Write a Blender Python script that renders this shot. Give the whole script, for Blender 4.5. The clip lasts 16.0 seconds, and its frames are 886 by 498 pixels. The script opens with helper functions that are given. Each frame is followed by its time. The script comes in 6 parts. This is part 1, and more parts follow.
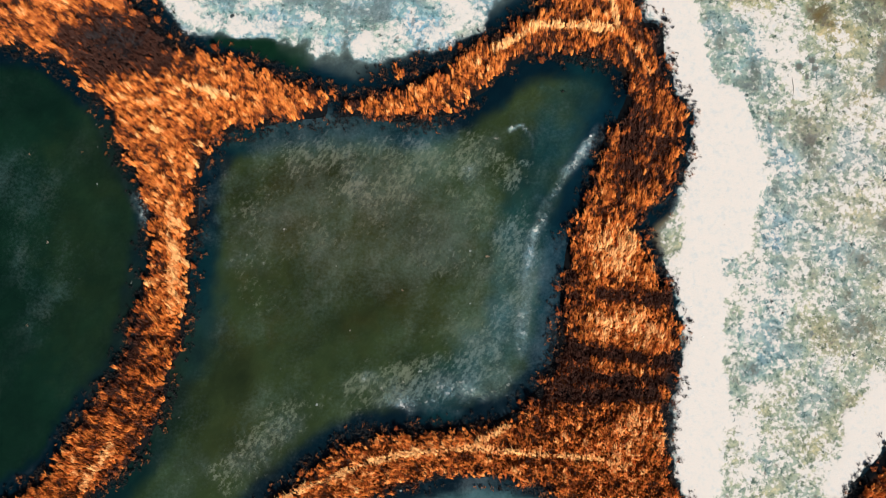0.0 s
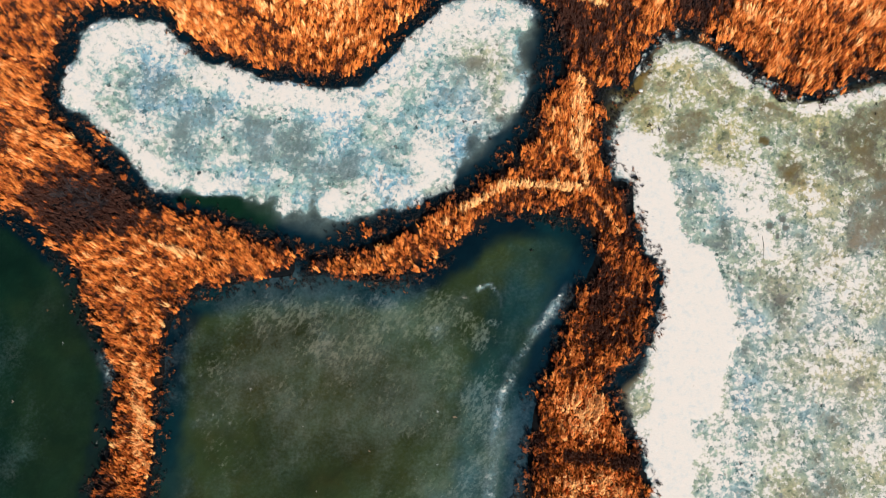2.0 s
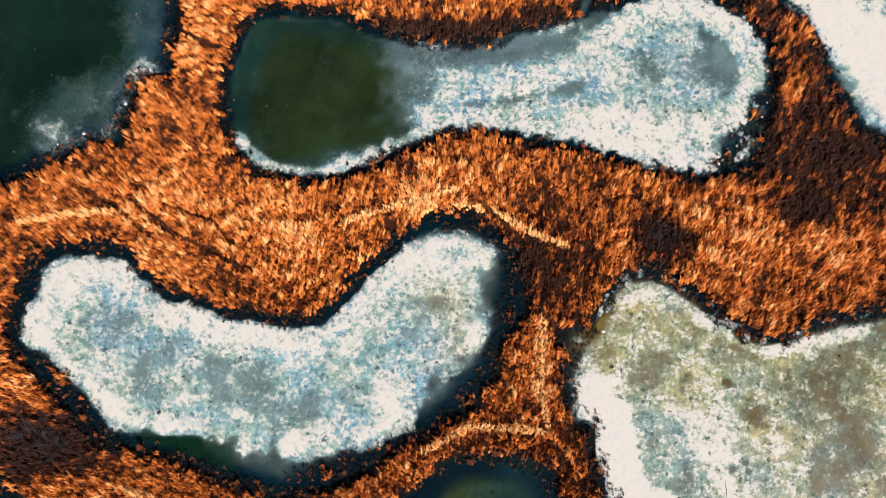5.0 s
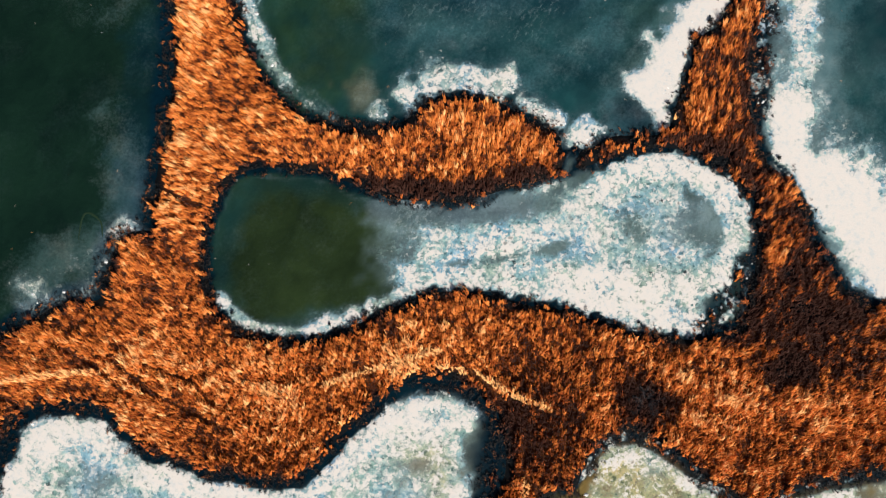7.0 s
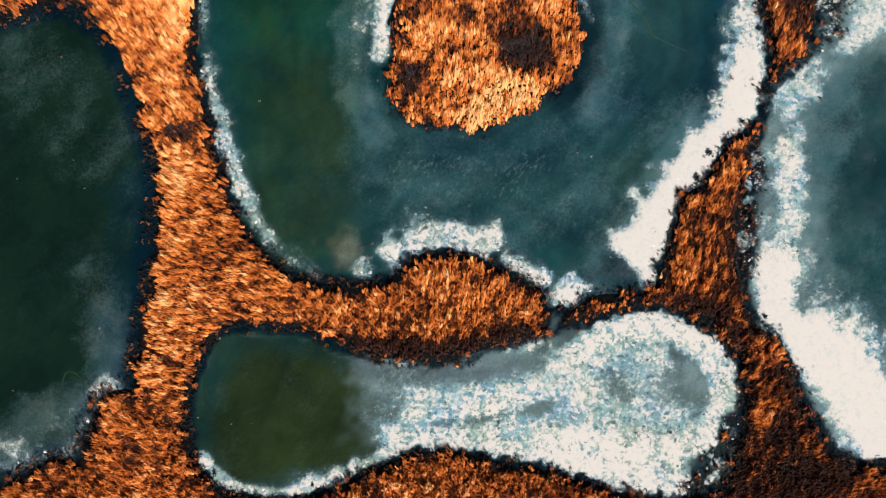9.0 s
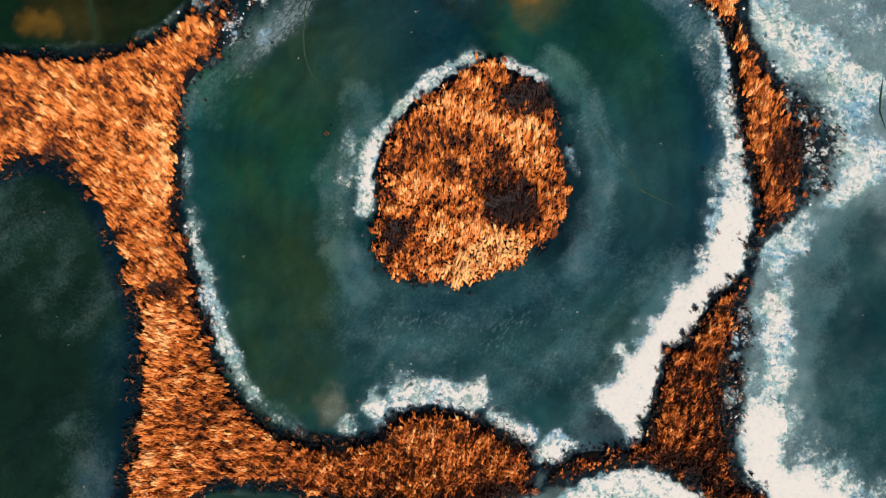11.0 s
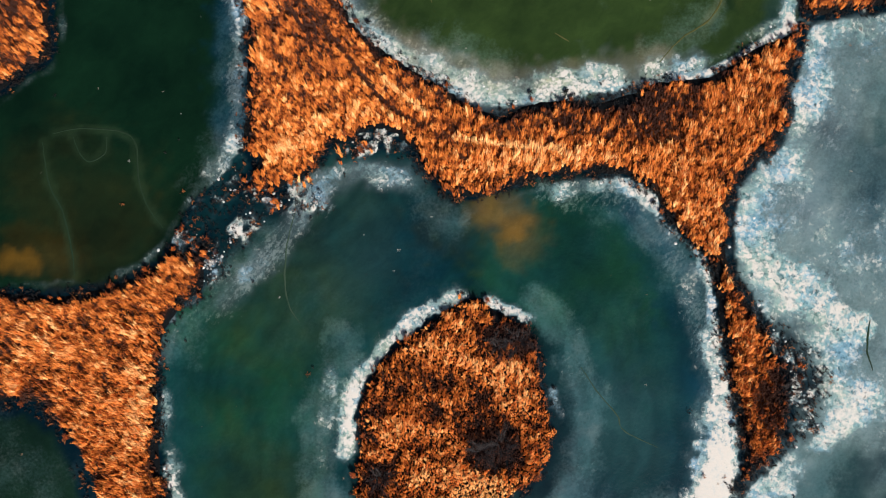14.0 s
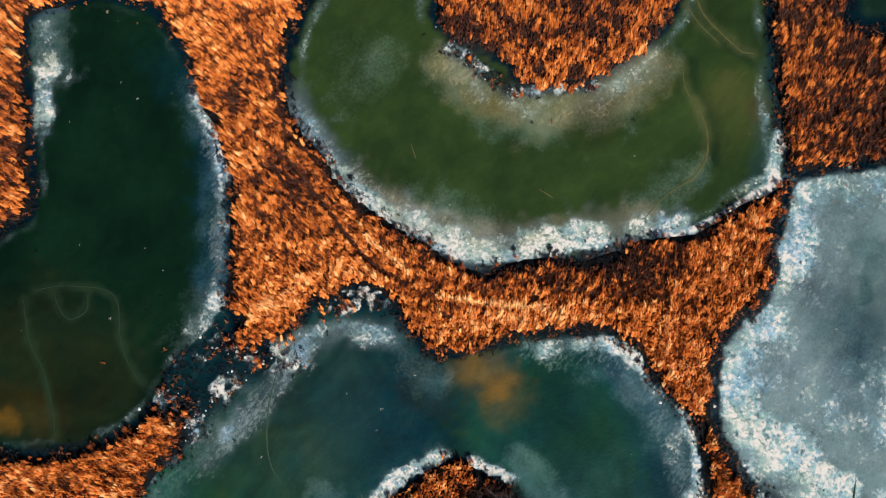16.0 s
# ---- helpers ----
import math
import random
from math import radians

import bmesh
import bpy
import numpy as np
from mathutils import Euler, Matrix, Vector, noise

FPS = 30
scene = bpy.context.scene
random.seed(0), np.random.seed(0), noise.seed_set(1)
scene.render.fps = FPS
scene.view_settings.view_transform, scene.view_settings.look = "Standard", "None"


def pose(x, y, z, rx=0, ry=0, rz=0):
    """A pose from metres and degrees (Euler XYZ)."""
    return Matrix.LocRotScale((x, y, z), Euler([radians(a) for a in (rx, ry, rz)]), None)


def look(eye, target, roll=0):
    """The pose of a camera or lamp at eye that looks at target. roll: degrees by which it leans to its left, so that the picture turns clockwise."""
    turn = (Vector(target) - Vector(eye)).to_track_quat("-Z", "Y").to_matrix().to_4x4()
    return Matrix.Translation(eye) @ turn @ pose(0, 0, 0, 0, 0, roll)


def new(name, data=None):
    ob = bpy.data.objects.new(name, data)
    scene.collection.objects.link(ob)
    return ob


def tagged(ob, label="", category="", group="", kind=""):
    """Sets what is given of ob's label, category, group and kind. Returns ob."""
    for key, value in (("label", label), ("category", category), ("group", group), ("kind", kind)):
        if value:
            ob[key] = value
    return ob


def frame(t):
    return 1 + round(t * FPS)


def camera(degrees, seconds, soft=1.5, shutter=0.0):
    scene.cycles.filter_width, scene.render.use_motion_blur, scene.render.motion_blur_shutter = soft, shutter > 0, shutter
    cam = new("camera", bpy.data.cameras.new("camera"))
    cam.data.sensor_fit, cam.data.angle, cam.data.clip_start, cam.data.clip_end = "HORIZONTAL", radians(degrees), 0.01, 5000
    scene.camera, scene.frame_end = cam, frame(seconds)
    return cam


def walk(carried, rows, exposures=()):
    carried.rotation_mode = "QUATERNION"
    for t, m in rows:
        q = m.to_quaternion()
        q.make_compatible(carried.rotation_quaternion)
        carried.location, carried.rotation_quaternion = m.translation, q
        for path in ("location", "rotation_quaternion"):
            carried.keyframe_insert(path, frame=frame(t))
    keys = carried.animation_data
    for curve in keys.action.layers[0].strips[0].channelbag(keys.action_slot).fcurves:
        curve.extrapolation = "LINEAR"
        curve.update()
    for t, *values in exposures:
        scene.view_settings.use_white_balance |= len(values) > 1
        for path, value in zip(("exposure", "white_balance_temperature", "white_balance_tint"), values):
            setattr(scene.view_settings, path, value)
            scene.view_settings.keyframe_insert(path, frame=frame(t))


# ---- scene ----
cam = camera(66, 16.0, soft=1.15)
PATH = [
    (0, 0.098, 0.078, 95.461, 1.44, -0.076, 0.032),
    (0.5, 0.928, 5.595, 95.448, 1.312, -0.065, 0.048),
    (1, 2.19, 11.701, 95.532, 1.117, -0.025, 0.108),
    (1.5, 3.457, 16.999, 95.417, 1.192, -0.004, 0.151),
    (2, 4.649, 22.697, 95.409, 1.295, -0.034, 0.199),
    (2.5, 5.729, 28.614, 95.447, 1.006, -0.031, 0.214),
    (3, 6.974, 34.037, 95.459, 1.275, 0.053, 0.274),
    (3.5, 7.914, 38.78, 95.596, 1.679, 0.099, 0.337),
    (4, 8.941, 44.136, 95.711, 1.982, 0.182, 0.385),
    (6.5, 11.271, 72.459, 96, 1.77, -0.182, 0.707),
    (7, 12.073, 78.009, 95.979, 1.938, -0.043, 0.761),
    (7.5, 12.334, 83.292, 95.937, 2.032, -0.155, 0.831),
    (8, 12.929, 88.992, 95.981, 2.086, -0.102, 0.819),
    (8.5, 13.332, 94.504, 96.091, 2.001, -0.12, 0.836),
    (9, 13.728, 100.207, 96.17, 2.048, -0.171, 0.903),
    (11.5, 15.814, 129.026, 96.447, 1.495, -0.113, 0.811),
    (12, 16.041, 134.822, 96.377, 1.499, -0.147, 0.81),
    (12.5, 16.547, 140.15, 96.342, 1.532, -0.028, 0.846),
    (13, 16.661, 146.031, 96.289, 1.524, -0.143, 0.853),
    (13.5, 17.233, 151.343, 96.279, 1.584, -0.032, 0.893),
    (14, 17.478, 156.884, 96.356, 1.768, -0.144, 0.92),
    (14.5, 17.862, 162.358, 96.351, 1.717, -0.173, 0.946),
    (15, 18.344, 167.946, 96.357, 1.864, -0.202, 0.963),
    (15.5, 18.89, 173.258, 96.424, 1.905, -0.172, 0.985),
    (16, 19.282, 178.705, 96.505, 2.112, -0.248, 0.995),
]
walk(cam, [(t, pose(x, y, z, rx, ry, rz)) for t, x, y, z, rx, ry, rz in PATH])

# ---- world and sun ----
SUN_ELEVATION, SUN_AZIMUTH = 38.0, 152.0  # azimuth clockwise from north (+y)
world = bpy.data.worlds.new("sky")
scene.world = world
world.use_nodes = True
sky = world.node_tree.nodes.new("ShaderNodeTexSky")
sky.sky_type, sky.sun_disc = "NISHITA", False
sky.sun_elevation, sky.sun_rotation = radians(SUN_ELEVATION), radians(SUN_AZIMUTH)
sky.dust_density = 2.0
world.node_tree.links.new(sky.outputs[0], world.node_tree.nodes["Background"].inputs[0])
world.node_tree.nodes["Background"].inputs[1].default_value = 0.055
sun = new("sun", bpy.data.lights.new("sun", "SUN"))
sun.data.energy, sun.data.angle, sun.data.color = 5.0, radians(0.6), (1.0, 0.915, 0.825)
az, el = radians(SUN_AZIMUTH), radians(SUN_ELEVATION)
sun.matrix_world = look((math.sin(az) * math.cos(el) * 300, math.cos(az) * math.cos(el) * 300, math.sin(el) * 300), (0, 0, 0))
scene.view_settings.exposure = 0.34


# ---- materials ----
def shader(name):
    mat = bpy.data.materials.new(name)
    mat.use_nodes = True
    nt = mat.node_tree
    bsdf = nt.nodes["Principled BSDF"]

    def node(kind, **inputs):
        n = nt.nodes.new("ShaderNode" + kind)
        for key, value in inputs.items():
            slot = n.inputs[int(key[1:])] if key[0] == "i" and key[1:].isdigit() else n.inputs[key.replace("_", " ")]
            if isinstance(value, bpy.types.NodeSocket):
                nt.links.new(value, slot)
            else:
                slot.default_value = value
        return n

    return mat, nt, bsdf, node


def math_node(node, op, a, b=None, c=None, clamp=False):
    n = node("Math")
    n.operation, n.use_clamp = op, clamp
    for slot, value in zip(n.inputs, (a, b, c)):
        if isinstance(value, bpy.types.NodeSocket):
            n.id_data.links.new(value, slot)
        elif value is not None:
            slot.default_value = value
    return n.outputs[0]


def mix_node(node, fac, a, b, blend="MIX"):
    n = node("Mix")
    n.data_type, n.blend_type = "RGBA", blend
    for slot, value in ((n.inputs[0], fac), (n.inputs[6], a), (n.inputs[7], b)):
        if isinstance(value, bpy.types.NodeSocket):
            n.id_data.links.new(value, slot)
        else:
            slot.default_value = value if not isinstance(value, tuple) or len(value) == 4 else (*value, 1)
    return n.outputs[2]


def ramp_node(node, fac, *stops):
    n = node("ValToRGB", Fac=fac)
    e = n.color_ramp.elements
    while len(e) < len(stops):
        e.new(0.5)
    for slot, (at, col) in zip(e, stops):
        slot.position, slot.color = at, (*col, 1)
    return n.outputs[0]


def noise_node(node, pos, scale, detail=4, rough=0.55, distort=0.0):
    return node("TexNoise", Vector=pos, Scale=scale, Detail=detail, Roughness=rough, Distortion=distort).outputs["Fac"]


def attribute(node, name, out="Fac"):
    n = node("Attribute")
    n.attribute_name = name
    return n.outputs[out]


def spread(node, fac, gain):
    """Widens the narrow middle of a noise to about 0..1."""
    return math_node(node, "MULTIPLY_ADD", math_node(node, "SUBTRACT", fac, 0.5), gain, 0.5)


def cover(node, amount, grain, width):
    """The share of a surface that lies under a broken layer: amount 0..1 against a grain 0..1."""
    n = node("MapRange", Value=math_node(node, "SUBTRACT", amount, grain), i1=-width, i2=width)
    n.interpolation_type = "SMOOTHSTEP"
    return n.outputs[0]


def pond_material():
    """Water and thin ice with grey frost film and a broken white crust."""
    mat, nt, bsdf, node = shader("pond_ice")
    pos = node("NewGeometry").outputs["Position"]
    crust, haze, tint = attribute(node, "crust"), attribute(node, "haze"), attribute(node, "tint", "Color")
    warp = node("TexNoise", Vector=pos, Scale=0.35, Detail=3)
    moved = node("VectorMath", i0=pos, i1=node("VectorMath", i0=warp.outputs["Color"], i1=(3, 3, 0)).outputs[0])
    moved.operation = "ADD"
    moved.inputs[1].links[0].from_node.operation = "MULTIPLY"
    # grain: fine flakes, blotches, and cells a hand or two across
    fine = spread(node, noise_node(node, pos, 2.4, 4, 0.7), 4.6)
    blot = spread(node, noise_node(node, moved.outputs[0], 0.42, 6, 0.62), 4.0)
    cell = node("TexVoronoi", Vector=pos, Scale=1.5)
    cells = cell.outputs["Distance"]
    # loose flakes a hand or two across, with crisp uneven edges
    jag = node("TexNoise", Vector=pos, Scale=3.2, Detail=2)
    shaken = node("VectorMath", i0=pos, i1=node("VectorMath", i0=jag.outputs["Color"], i1=(0.9, 0.9, 0)).outputs[0])
    shaken.inputs[1].links[0].from_node.operation = "MULTIPLY"
    plate = node("TexVoronoi", Vector=shaken.outputs[0], Scale=2.3)
    plates = node("SeparateColor", Color=plate.outputs["Color"])
    grain = math_node(node, "ADD", math_node(node, "MULTIPLY", fine, 0.2), math_node(node, "MULTIPLY", blot, 0.34))
    grain = math_node(node, "ADD", grain, math_node(node, "MULTIPLY_ADD", plates.outputs[0], 0.48, math_node(node, "MULTIPLY", cells, 0.06)))
    firm = node("MapRange", Value=crust, i1=0.11, i2=0.42).outputs[0]
    blunt = math_node(node, "DIVIDE", 1.0, math_node(node, "MULTIPLY_ADD", haze, 2.2, 1.0))
    over = math_node(node, "MULTIPLY", math_node(node, "SUBTRACT", math_node(node, "SUBTRACT", crust, 0.07), grain), blunt)
    crusted = math_node(node, "MULTIPLY", cover(node, over, 0.0, 0.12), firm)
    flake = spread(node, noise_node(node, pos, 2.5, 3, 0.7), 5.0)
    streak = node("Mapping", Vector=moved.outputs[0], Rotation=(0, 0, 0.9), Scale=(1.5, 0.9, 1))
    streak.vector_type = "TEXTURE"
    film = spread(node, noise_node(node, streak.outputs[0], 0.13, 6, 0.55), 2.4)
    film = math_node(node, "ADD", math_node(node, "MULTIPLY", film, 0.8), math_node(node, "MULTIPLY", flake, 0.2))
    filmed = math_node(node, "MULTIPLY", cover(node, haze, film, 0.55), node("MapRange", Value=haze, i1=0.0, i2=0.16, i4=0.45).outputs[0])
    # colours
    cloud = noise_node(node, moved.outputs[0], 0.09, 4, 0.6)
    water = mix_node(node, math_node(node, "MULTIPLY", spread(node, cloud, 3.0), 1.0, clamp=True), mix_node(node, 1.0, tint, (0.62, 0.66, 0.7), "MULTIPLY"), mix_node(node, 1.0, tint, (1.3, 1.25, 1.15), "MULTIPLY"))
    brush = node("Mapping", Vector=moved.outputs[0], Rotation=(0, 0, 0.9), Scale=(2.0, 0.8, 1))
    brush.vector_type = "TEXTURE"
    brushed = spread(node, noise_node(node, brush.outputs[0], 0.9, 5, 0.65), 3.0)
    water = mix_node(node, math_node(node, "MULTIPLY", brushed, 1.0, clamp=True), mix_node(node, 1.0, water, (0.90, 0.91, 0.93), "MULTIPLY"), mix_node(node, 1.0, water, (1.11, 1.09, 1.07), "MULTIPLY"))
    frost = ramp_node(node, spread(node, noise_node(node, pos, 0.25, 5, 0.6), 1.8), (0.1, (0.03, 0.078, 0.095)), (0.5, (0.10, 0.165, 0.19)), (0.9, (0.22, 0.262, 0.27)))
    frost = mix_node(node, 0.42, frost, mix_node(node, 1.0, tint, (5.0, 4.8, 4.6), "MULTIPLY"))
    col = mix_node(node, filmed, water, frost)
    # short frost needles blown one way over the thin ice, in loose drifts
    blown = node("Mapping", Vector=shaken.outputs[0], Rotation=(0, 0, 0.95), Scale=(1.9, 0.75, 1))
    blown.vector_type = "TEXTURE"
    needle = spread(node, noise_node(node, blown.outputs[0], 2.0, 5, 0.7), 3.6)
    bank = spread(node, noise_node(node, moved.outputs[0], 0.16, 5, 0.6), 3.2)
    needle = math_node(node, "ADD", math_node(node, "MULTIPLY", needle, 0.62), math_node(node, "MULTIPLY", bank, 0.38))
    blow = attribute(node, "needle")
    needled = math_node(node, "MULTIPLY", cover(node, math_node(node, "MULTIPLY_ADD", blow, 0.62, -0.04), needle, 0.22), node("MapRange", Value=blow, i1=0.03, i2=0.5, i4=0.6).outputs[0])
    col = mix_node(node, needled, col, mix_node(node, 0.5, (0.20, 0.21, 0.195), mix_node(node, 1.0, tint, (5.0, 4.4, 4.6), "MULTIPLY")))
    # a smooth blue-grey veil of rime that thins out away from the crust
    soft = node("MapRange", Value=crust, i1=0.08, i2=0.55)
    soft.interpolation_type = "SMOOTHSTEP"
    wisp = spread(node, noise_node(node, moved.outputs[0], 0.3, 7, 0.68), 2.6)
    veil = math_node(node, "MULTIPLY", soft.outputs[0], math_node(node, "MULTIPLY_ADD", wisp, 0.75, 0.22), clamp=True)
    rime = mix_node(node, math_node(node, "MULTIPLY", fine, 0.8, clamp=True), (0.035, 0.095, 0.135), (0.28, 0.345, 0.375))
    col = mix_node(node, math_node(node, "MULTIPLY", veil, 0.72), col, rime)
    mott = spread(node, noise_node(node, moved.outputs[0], 0.8, 6, 0.65), 4.0)
    scale = node("TexVoronoi", Vector=pos, Scale=2.3)
    scales = node("SeparateColor", Color=scale.outputs["Color"]).outputs[0]
    mix = math_node(node, "ADD", math_node(node, "MULTIPLY", flake, 0.14), math_node(node, "MULTIPLY", mott, 0.33))
    mix = math_node(node, "ADD", mix, math_node(node, "MULTIPLY_ADD", scales, 0.17, math_node(node, "MULTIPLY", plates.outputs[1], 0.29)))
    drift = spread(node, noise_node(node, moved.outputs[0], 0.16, 4, 0.6), 3.2)
    drifts = ramp_node(node, drift, (0.1, (0.80, 0.97, 1.16)), (0.45, (0.94, 1.02, 1.0)), (0.62, (0.98, 1.0, 0.92)), (0.95, (1.09, 1.0, 0.82)))
    skin = ramp_node(node, mix, (0.16, (0.07, 0.115, 0.13)), (0.36, (0.23, 0.305, 0.33)), (0.62, (0.40, 0.465, 0.475)), (0.86, (0.62, 0.61, 0.575)))
    lum = math_node(node, "ADD", node("RGBToBW", Color=tint).outputs[0], 0.03)
    hue = node("VectorMath", i0=tint, i3=math_node(node, "DIVIDE", 1.0, lum))
    hue.operation = "SCALE"
    skin = mix_node(node, node("MapRange", Value=lum, i1=0.03, i2=0.15, i3=0.15, i4=0.85).outputs[0], skin, mix_node(node, 1.0, skin, hue.outputs[0], "MULTIPLY"))
    skin = mix_node(node, 1.0, skin, drifts, "MULTIPLY")
    thin = cover(node, math_node(node, "MULTIPLY", crust, 1.55), math_node(node, "MULTIPLY_ADD", mix, 0.5, math_node(node, "MULTIPLY", grain, 0.5)), 0.16)
    col = mix_node(node, math_node(node, "MULTIPLY", thin, math_node(node, "MULTIPLY", firm, 0.92)), col, skin)
    white = ramp_node(node, mix, (0.1, (0.50, 0.53, 0.53)), (0.4, (0.595, 0.575, 0.54)), (0.8, (0.615, 0.58, 0.54)))
    col = mix_node(node, crusted, col, white)
    # dark grit and holes in the crust
    part_crust = node("MapRange", Value=crust, i1=0.85, i2=0.6).outputs[0]
    dots = node("TexVoronoi", Vector=shaken.outputs[0], Scale=0.62)
    size = node("SeparateColor", Color=dots.outputs["Color"]).outputs[0]
    hole = cover(node, math_node(node, "MULTIPLY_ADD", size, 0.40, -0.23), dots.outputs["Distance"], 0.03)
    col = mix_node(node, math_node(node, "MULTIPLY", hole, math_node(node, "MULTIPLY", soft.outputs[0], part_crust)), col, (0.03, 0.045, 0.05))
    grit = node("TexVoronoi", Vector=moved.outputs[0], Scale=1.25)
    pick = node("SeparateColor", Color=grit.outputs["Color"]).outputs[1]
    speck = cover(node, math_node(node, "MULTIPLY_ADD", pick, 0.52, -0.2), grit.outputs["Distance"], 0.1)
    speck = math_node(node, "MULTIPLY", math_node(node, "MULTIPLY", speck, part_crust), math_node(node, "MULTIPLY", crusted, 0.8))
    col = mix_node(node, speck, col, mix_node(node, 0.6, (0.05, 0.07, 0.07), tint))
    # bits of straw and ice strewn over the water
    bits = node("TexVoronoi", Vector=shaken.outputs[0], Scale=0.42)
    bit = node("SeparateColor", Color=bits.outputs["Color"])
    strewn = cover(node, math_node(node, "MULTIPLY_ADD", bit.outputs[0], 0.16, -0.085), bits.outputs["Distance"], 0.025)
    col = mix_node(node, math_node(node, "MULTIPLY", strewn, 0.6), col, mix_node(node, bit.outputs[1], (0.36, 0.42, 0.42), (0.22, 0.12, 0.05)))
    nt.links.new(col, bsdf.inputs["Base Color"])
    bsdf.inputs["IOR"].default_value, bsdf.inputs["Specular IOR Level"].default_value = 1.31, 0.12
    rough = math_node(node, "MULTIPLY_ADD", math_node(node, "MAXIMUM", crusted, filmed), 0.6, 0.28)
    nt.links.new(rough, bsdf.inputs["Roughness"])
    height = math_node(node, "ADD", math_node(node, "MULTIPLY", crusted, 0.6), math_node(node, "MULTIPLY", fine, 0.25))
    bump = node("Bump", Height=height, Strength=0.35, Distance=0.12)
    nt.links.new(bump.outputs[0], bsdf.inputs["Normal"])
    return mat


def reed_material(name, low, mid, high, dry):
    """Dead standing reed: straw to rust, each blade its own shade, wet brown where it is old and beaten down; tone also
    holds painted sunlit rims and shaded gaps.
    """
    mat, nt, bsdf, node = shader(name)
    geo = node("NewGeometry")
    tone = attribute(node, "tone")
    shade = math_node(node, "ADD", math_node(node, "MULTIPLY", geo.outputs["Random Per Island"], 0.14), math_node(node, "MULTIPLY", spread(node, noise_node(node, geo.outputs["Position"], 0.5, 6, 0.65), 3.0), 0.5))
    shade = math_node(node, "ADD", shade, math_node(node, "MULTIPLY_ADD", tone, 0.8, -0.04))
    col = ramp_node(node, shade, (0.0, low), (0.22, mid), (0.62, high), (1.0, dry))
    nt.links.new(col, bsdf.inputs["Base Color"])
    bsdf.inputs["Roughness"].default_value = 0.65
    bsdf.inputs["Specular IOR Level"].default_value = 0.25
    return mat


def mud_material():
    """Wet black peat with straw litter."""
    mat, nt, bsdf, node = shader("peat_mud")
    pos = node("NewGeometry").outputs["Position"]
    big, fine = spread(node, noise_node(node, pos, 0.2, 5), 1.8), spread(node, noise_node(node, pos, 3.0, 6, 0.7), 1.8)
    col = ramp_node(node, big, (0.1, (0.002, 0.004, 0.006)), (0.6, (0.005, 0.006, 0.007)), (1.0, (0.014, 0.009, 0.006)))
    col = mix_node(node, cover(node, 0.12, fine, 0.1), col, (0.05, 0.02, 0.008))
    straw = ramp_node(node, math_node(node, "ADD", math_node(node, "MULTIPLY", big, 0.5), math_node(node, "MULTIPLY", fine, 0.5)), (0.1, (0.03, 0.010, 0.005)), (0.5, (0.25, 0.065, 0.012)), (0.9, (0.5, 0.19, 0.045)))
    col = mix_node(node, attribute(node, "thatch"), col, straw)
    nt.links.new(col, bsdf.inputs["Base Color"])
    bsdf.inputs["Roughness"].default_value = 0.85
    bsdf.inputs["Specular IOR Level"].default_value = 0.05
    bump = node("Bump", Height=fine, Strength=0.6, Distance=0.1)
    nt.links.new(bump.outputs[0], bsdf.inputs["Normal"])
    return mat


def plain_material(name, a, b, scale, rough):
    mat, nt, bsdf, node = shader(name)
    pos = node("NewGeometry").outputs["Position"]
    n = spread(node, noise_node(node, pos, scale, 5, 0.6), 1.8)
    each = node("NewGeometry").outputs["Random Per Island"]
    col = ramp_node(node, math_node(node, "ADD", math_node(node, "MULTIPLY", n, 0.5), math_node(node, "MULTIPLY", each, 0.5)), (0.15, a), (0.85, b))
    nt.links.new(col, bsdf.inputs["Base Color"])
    bsdf.inputs["Roughness"].default_value = rough
    return mat


POND = pond_material()
REED = reed_material("dry_reed", (0.042, 0.013, 0.007), (0.36, 0.080, 0.011), (0.80, 0.252, 0.046), (0.95, 0.57, 0.23))
TUSSOCK = reed_material("dark_sedge", (0.004, 0.006, 0.008), (0.009, 0.010, 0.012), (0.02, 0.014, 0.010), (0.25, 0.09, 0.03))
MUD = mud_material()
CRUST = plain_material("crust_lump", (0.26, 0.33, 0.37), (0.78, 0.77, 0.74), 2.0, 0.7)
TINTS = {
    "night": (0.0030, 0.0150, 0.0098), "bottle": (0.0026, 0.0140, 0.0075), "deep": (0.0034, 0.0205, 0.0110), "pine": (0.0043, 0.0158, 0.0110), "fern": (0.013, 0.025, 0.010), "moss": (0.0195, 0.034, 0.014), "olive": (0.019, 0.039, 0.012), "pale": (0.10, 0.138, 0.13),
    "silt": (0.125, 0.114, 0.076), "teal": (0.013, 0.043, 0.051), "deepteal": (0.0034, 0.030, 0.0370), "ink": (0.0010, 0.0085, 0.0155),
    "slate": (0.065, 0.095, 0.115), "cyan": (0.085, 0.135, 0.150), "khaki": (0.125, 0.098, 0.034), "straw": (0.055, 0.068, 0.030), "cream": (0.17, 0.145, 0.105), "umber": (0.022, 0.018, 0.0045),
    "swirl": (0.018, 0.038, 0.020), "green": (0.0058, 0.037, 0.0215), "ochre": (0.17, 0.085, 0.010), "blue": (0.002, 0.023, 0.043), "mist": (0.066, 0.108, 0.120),
}

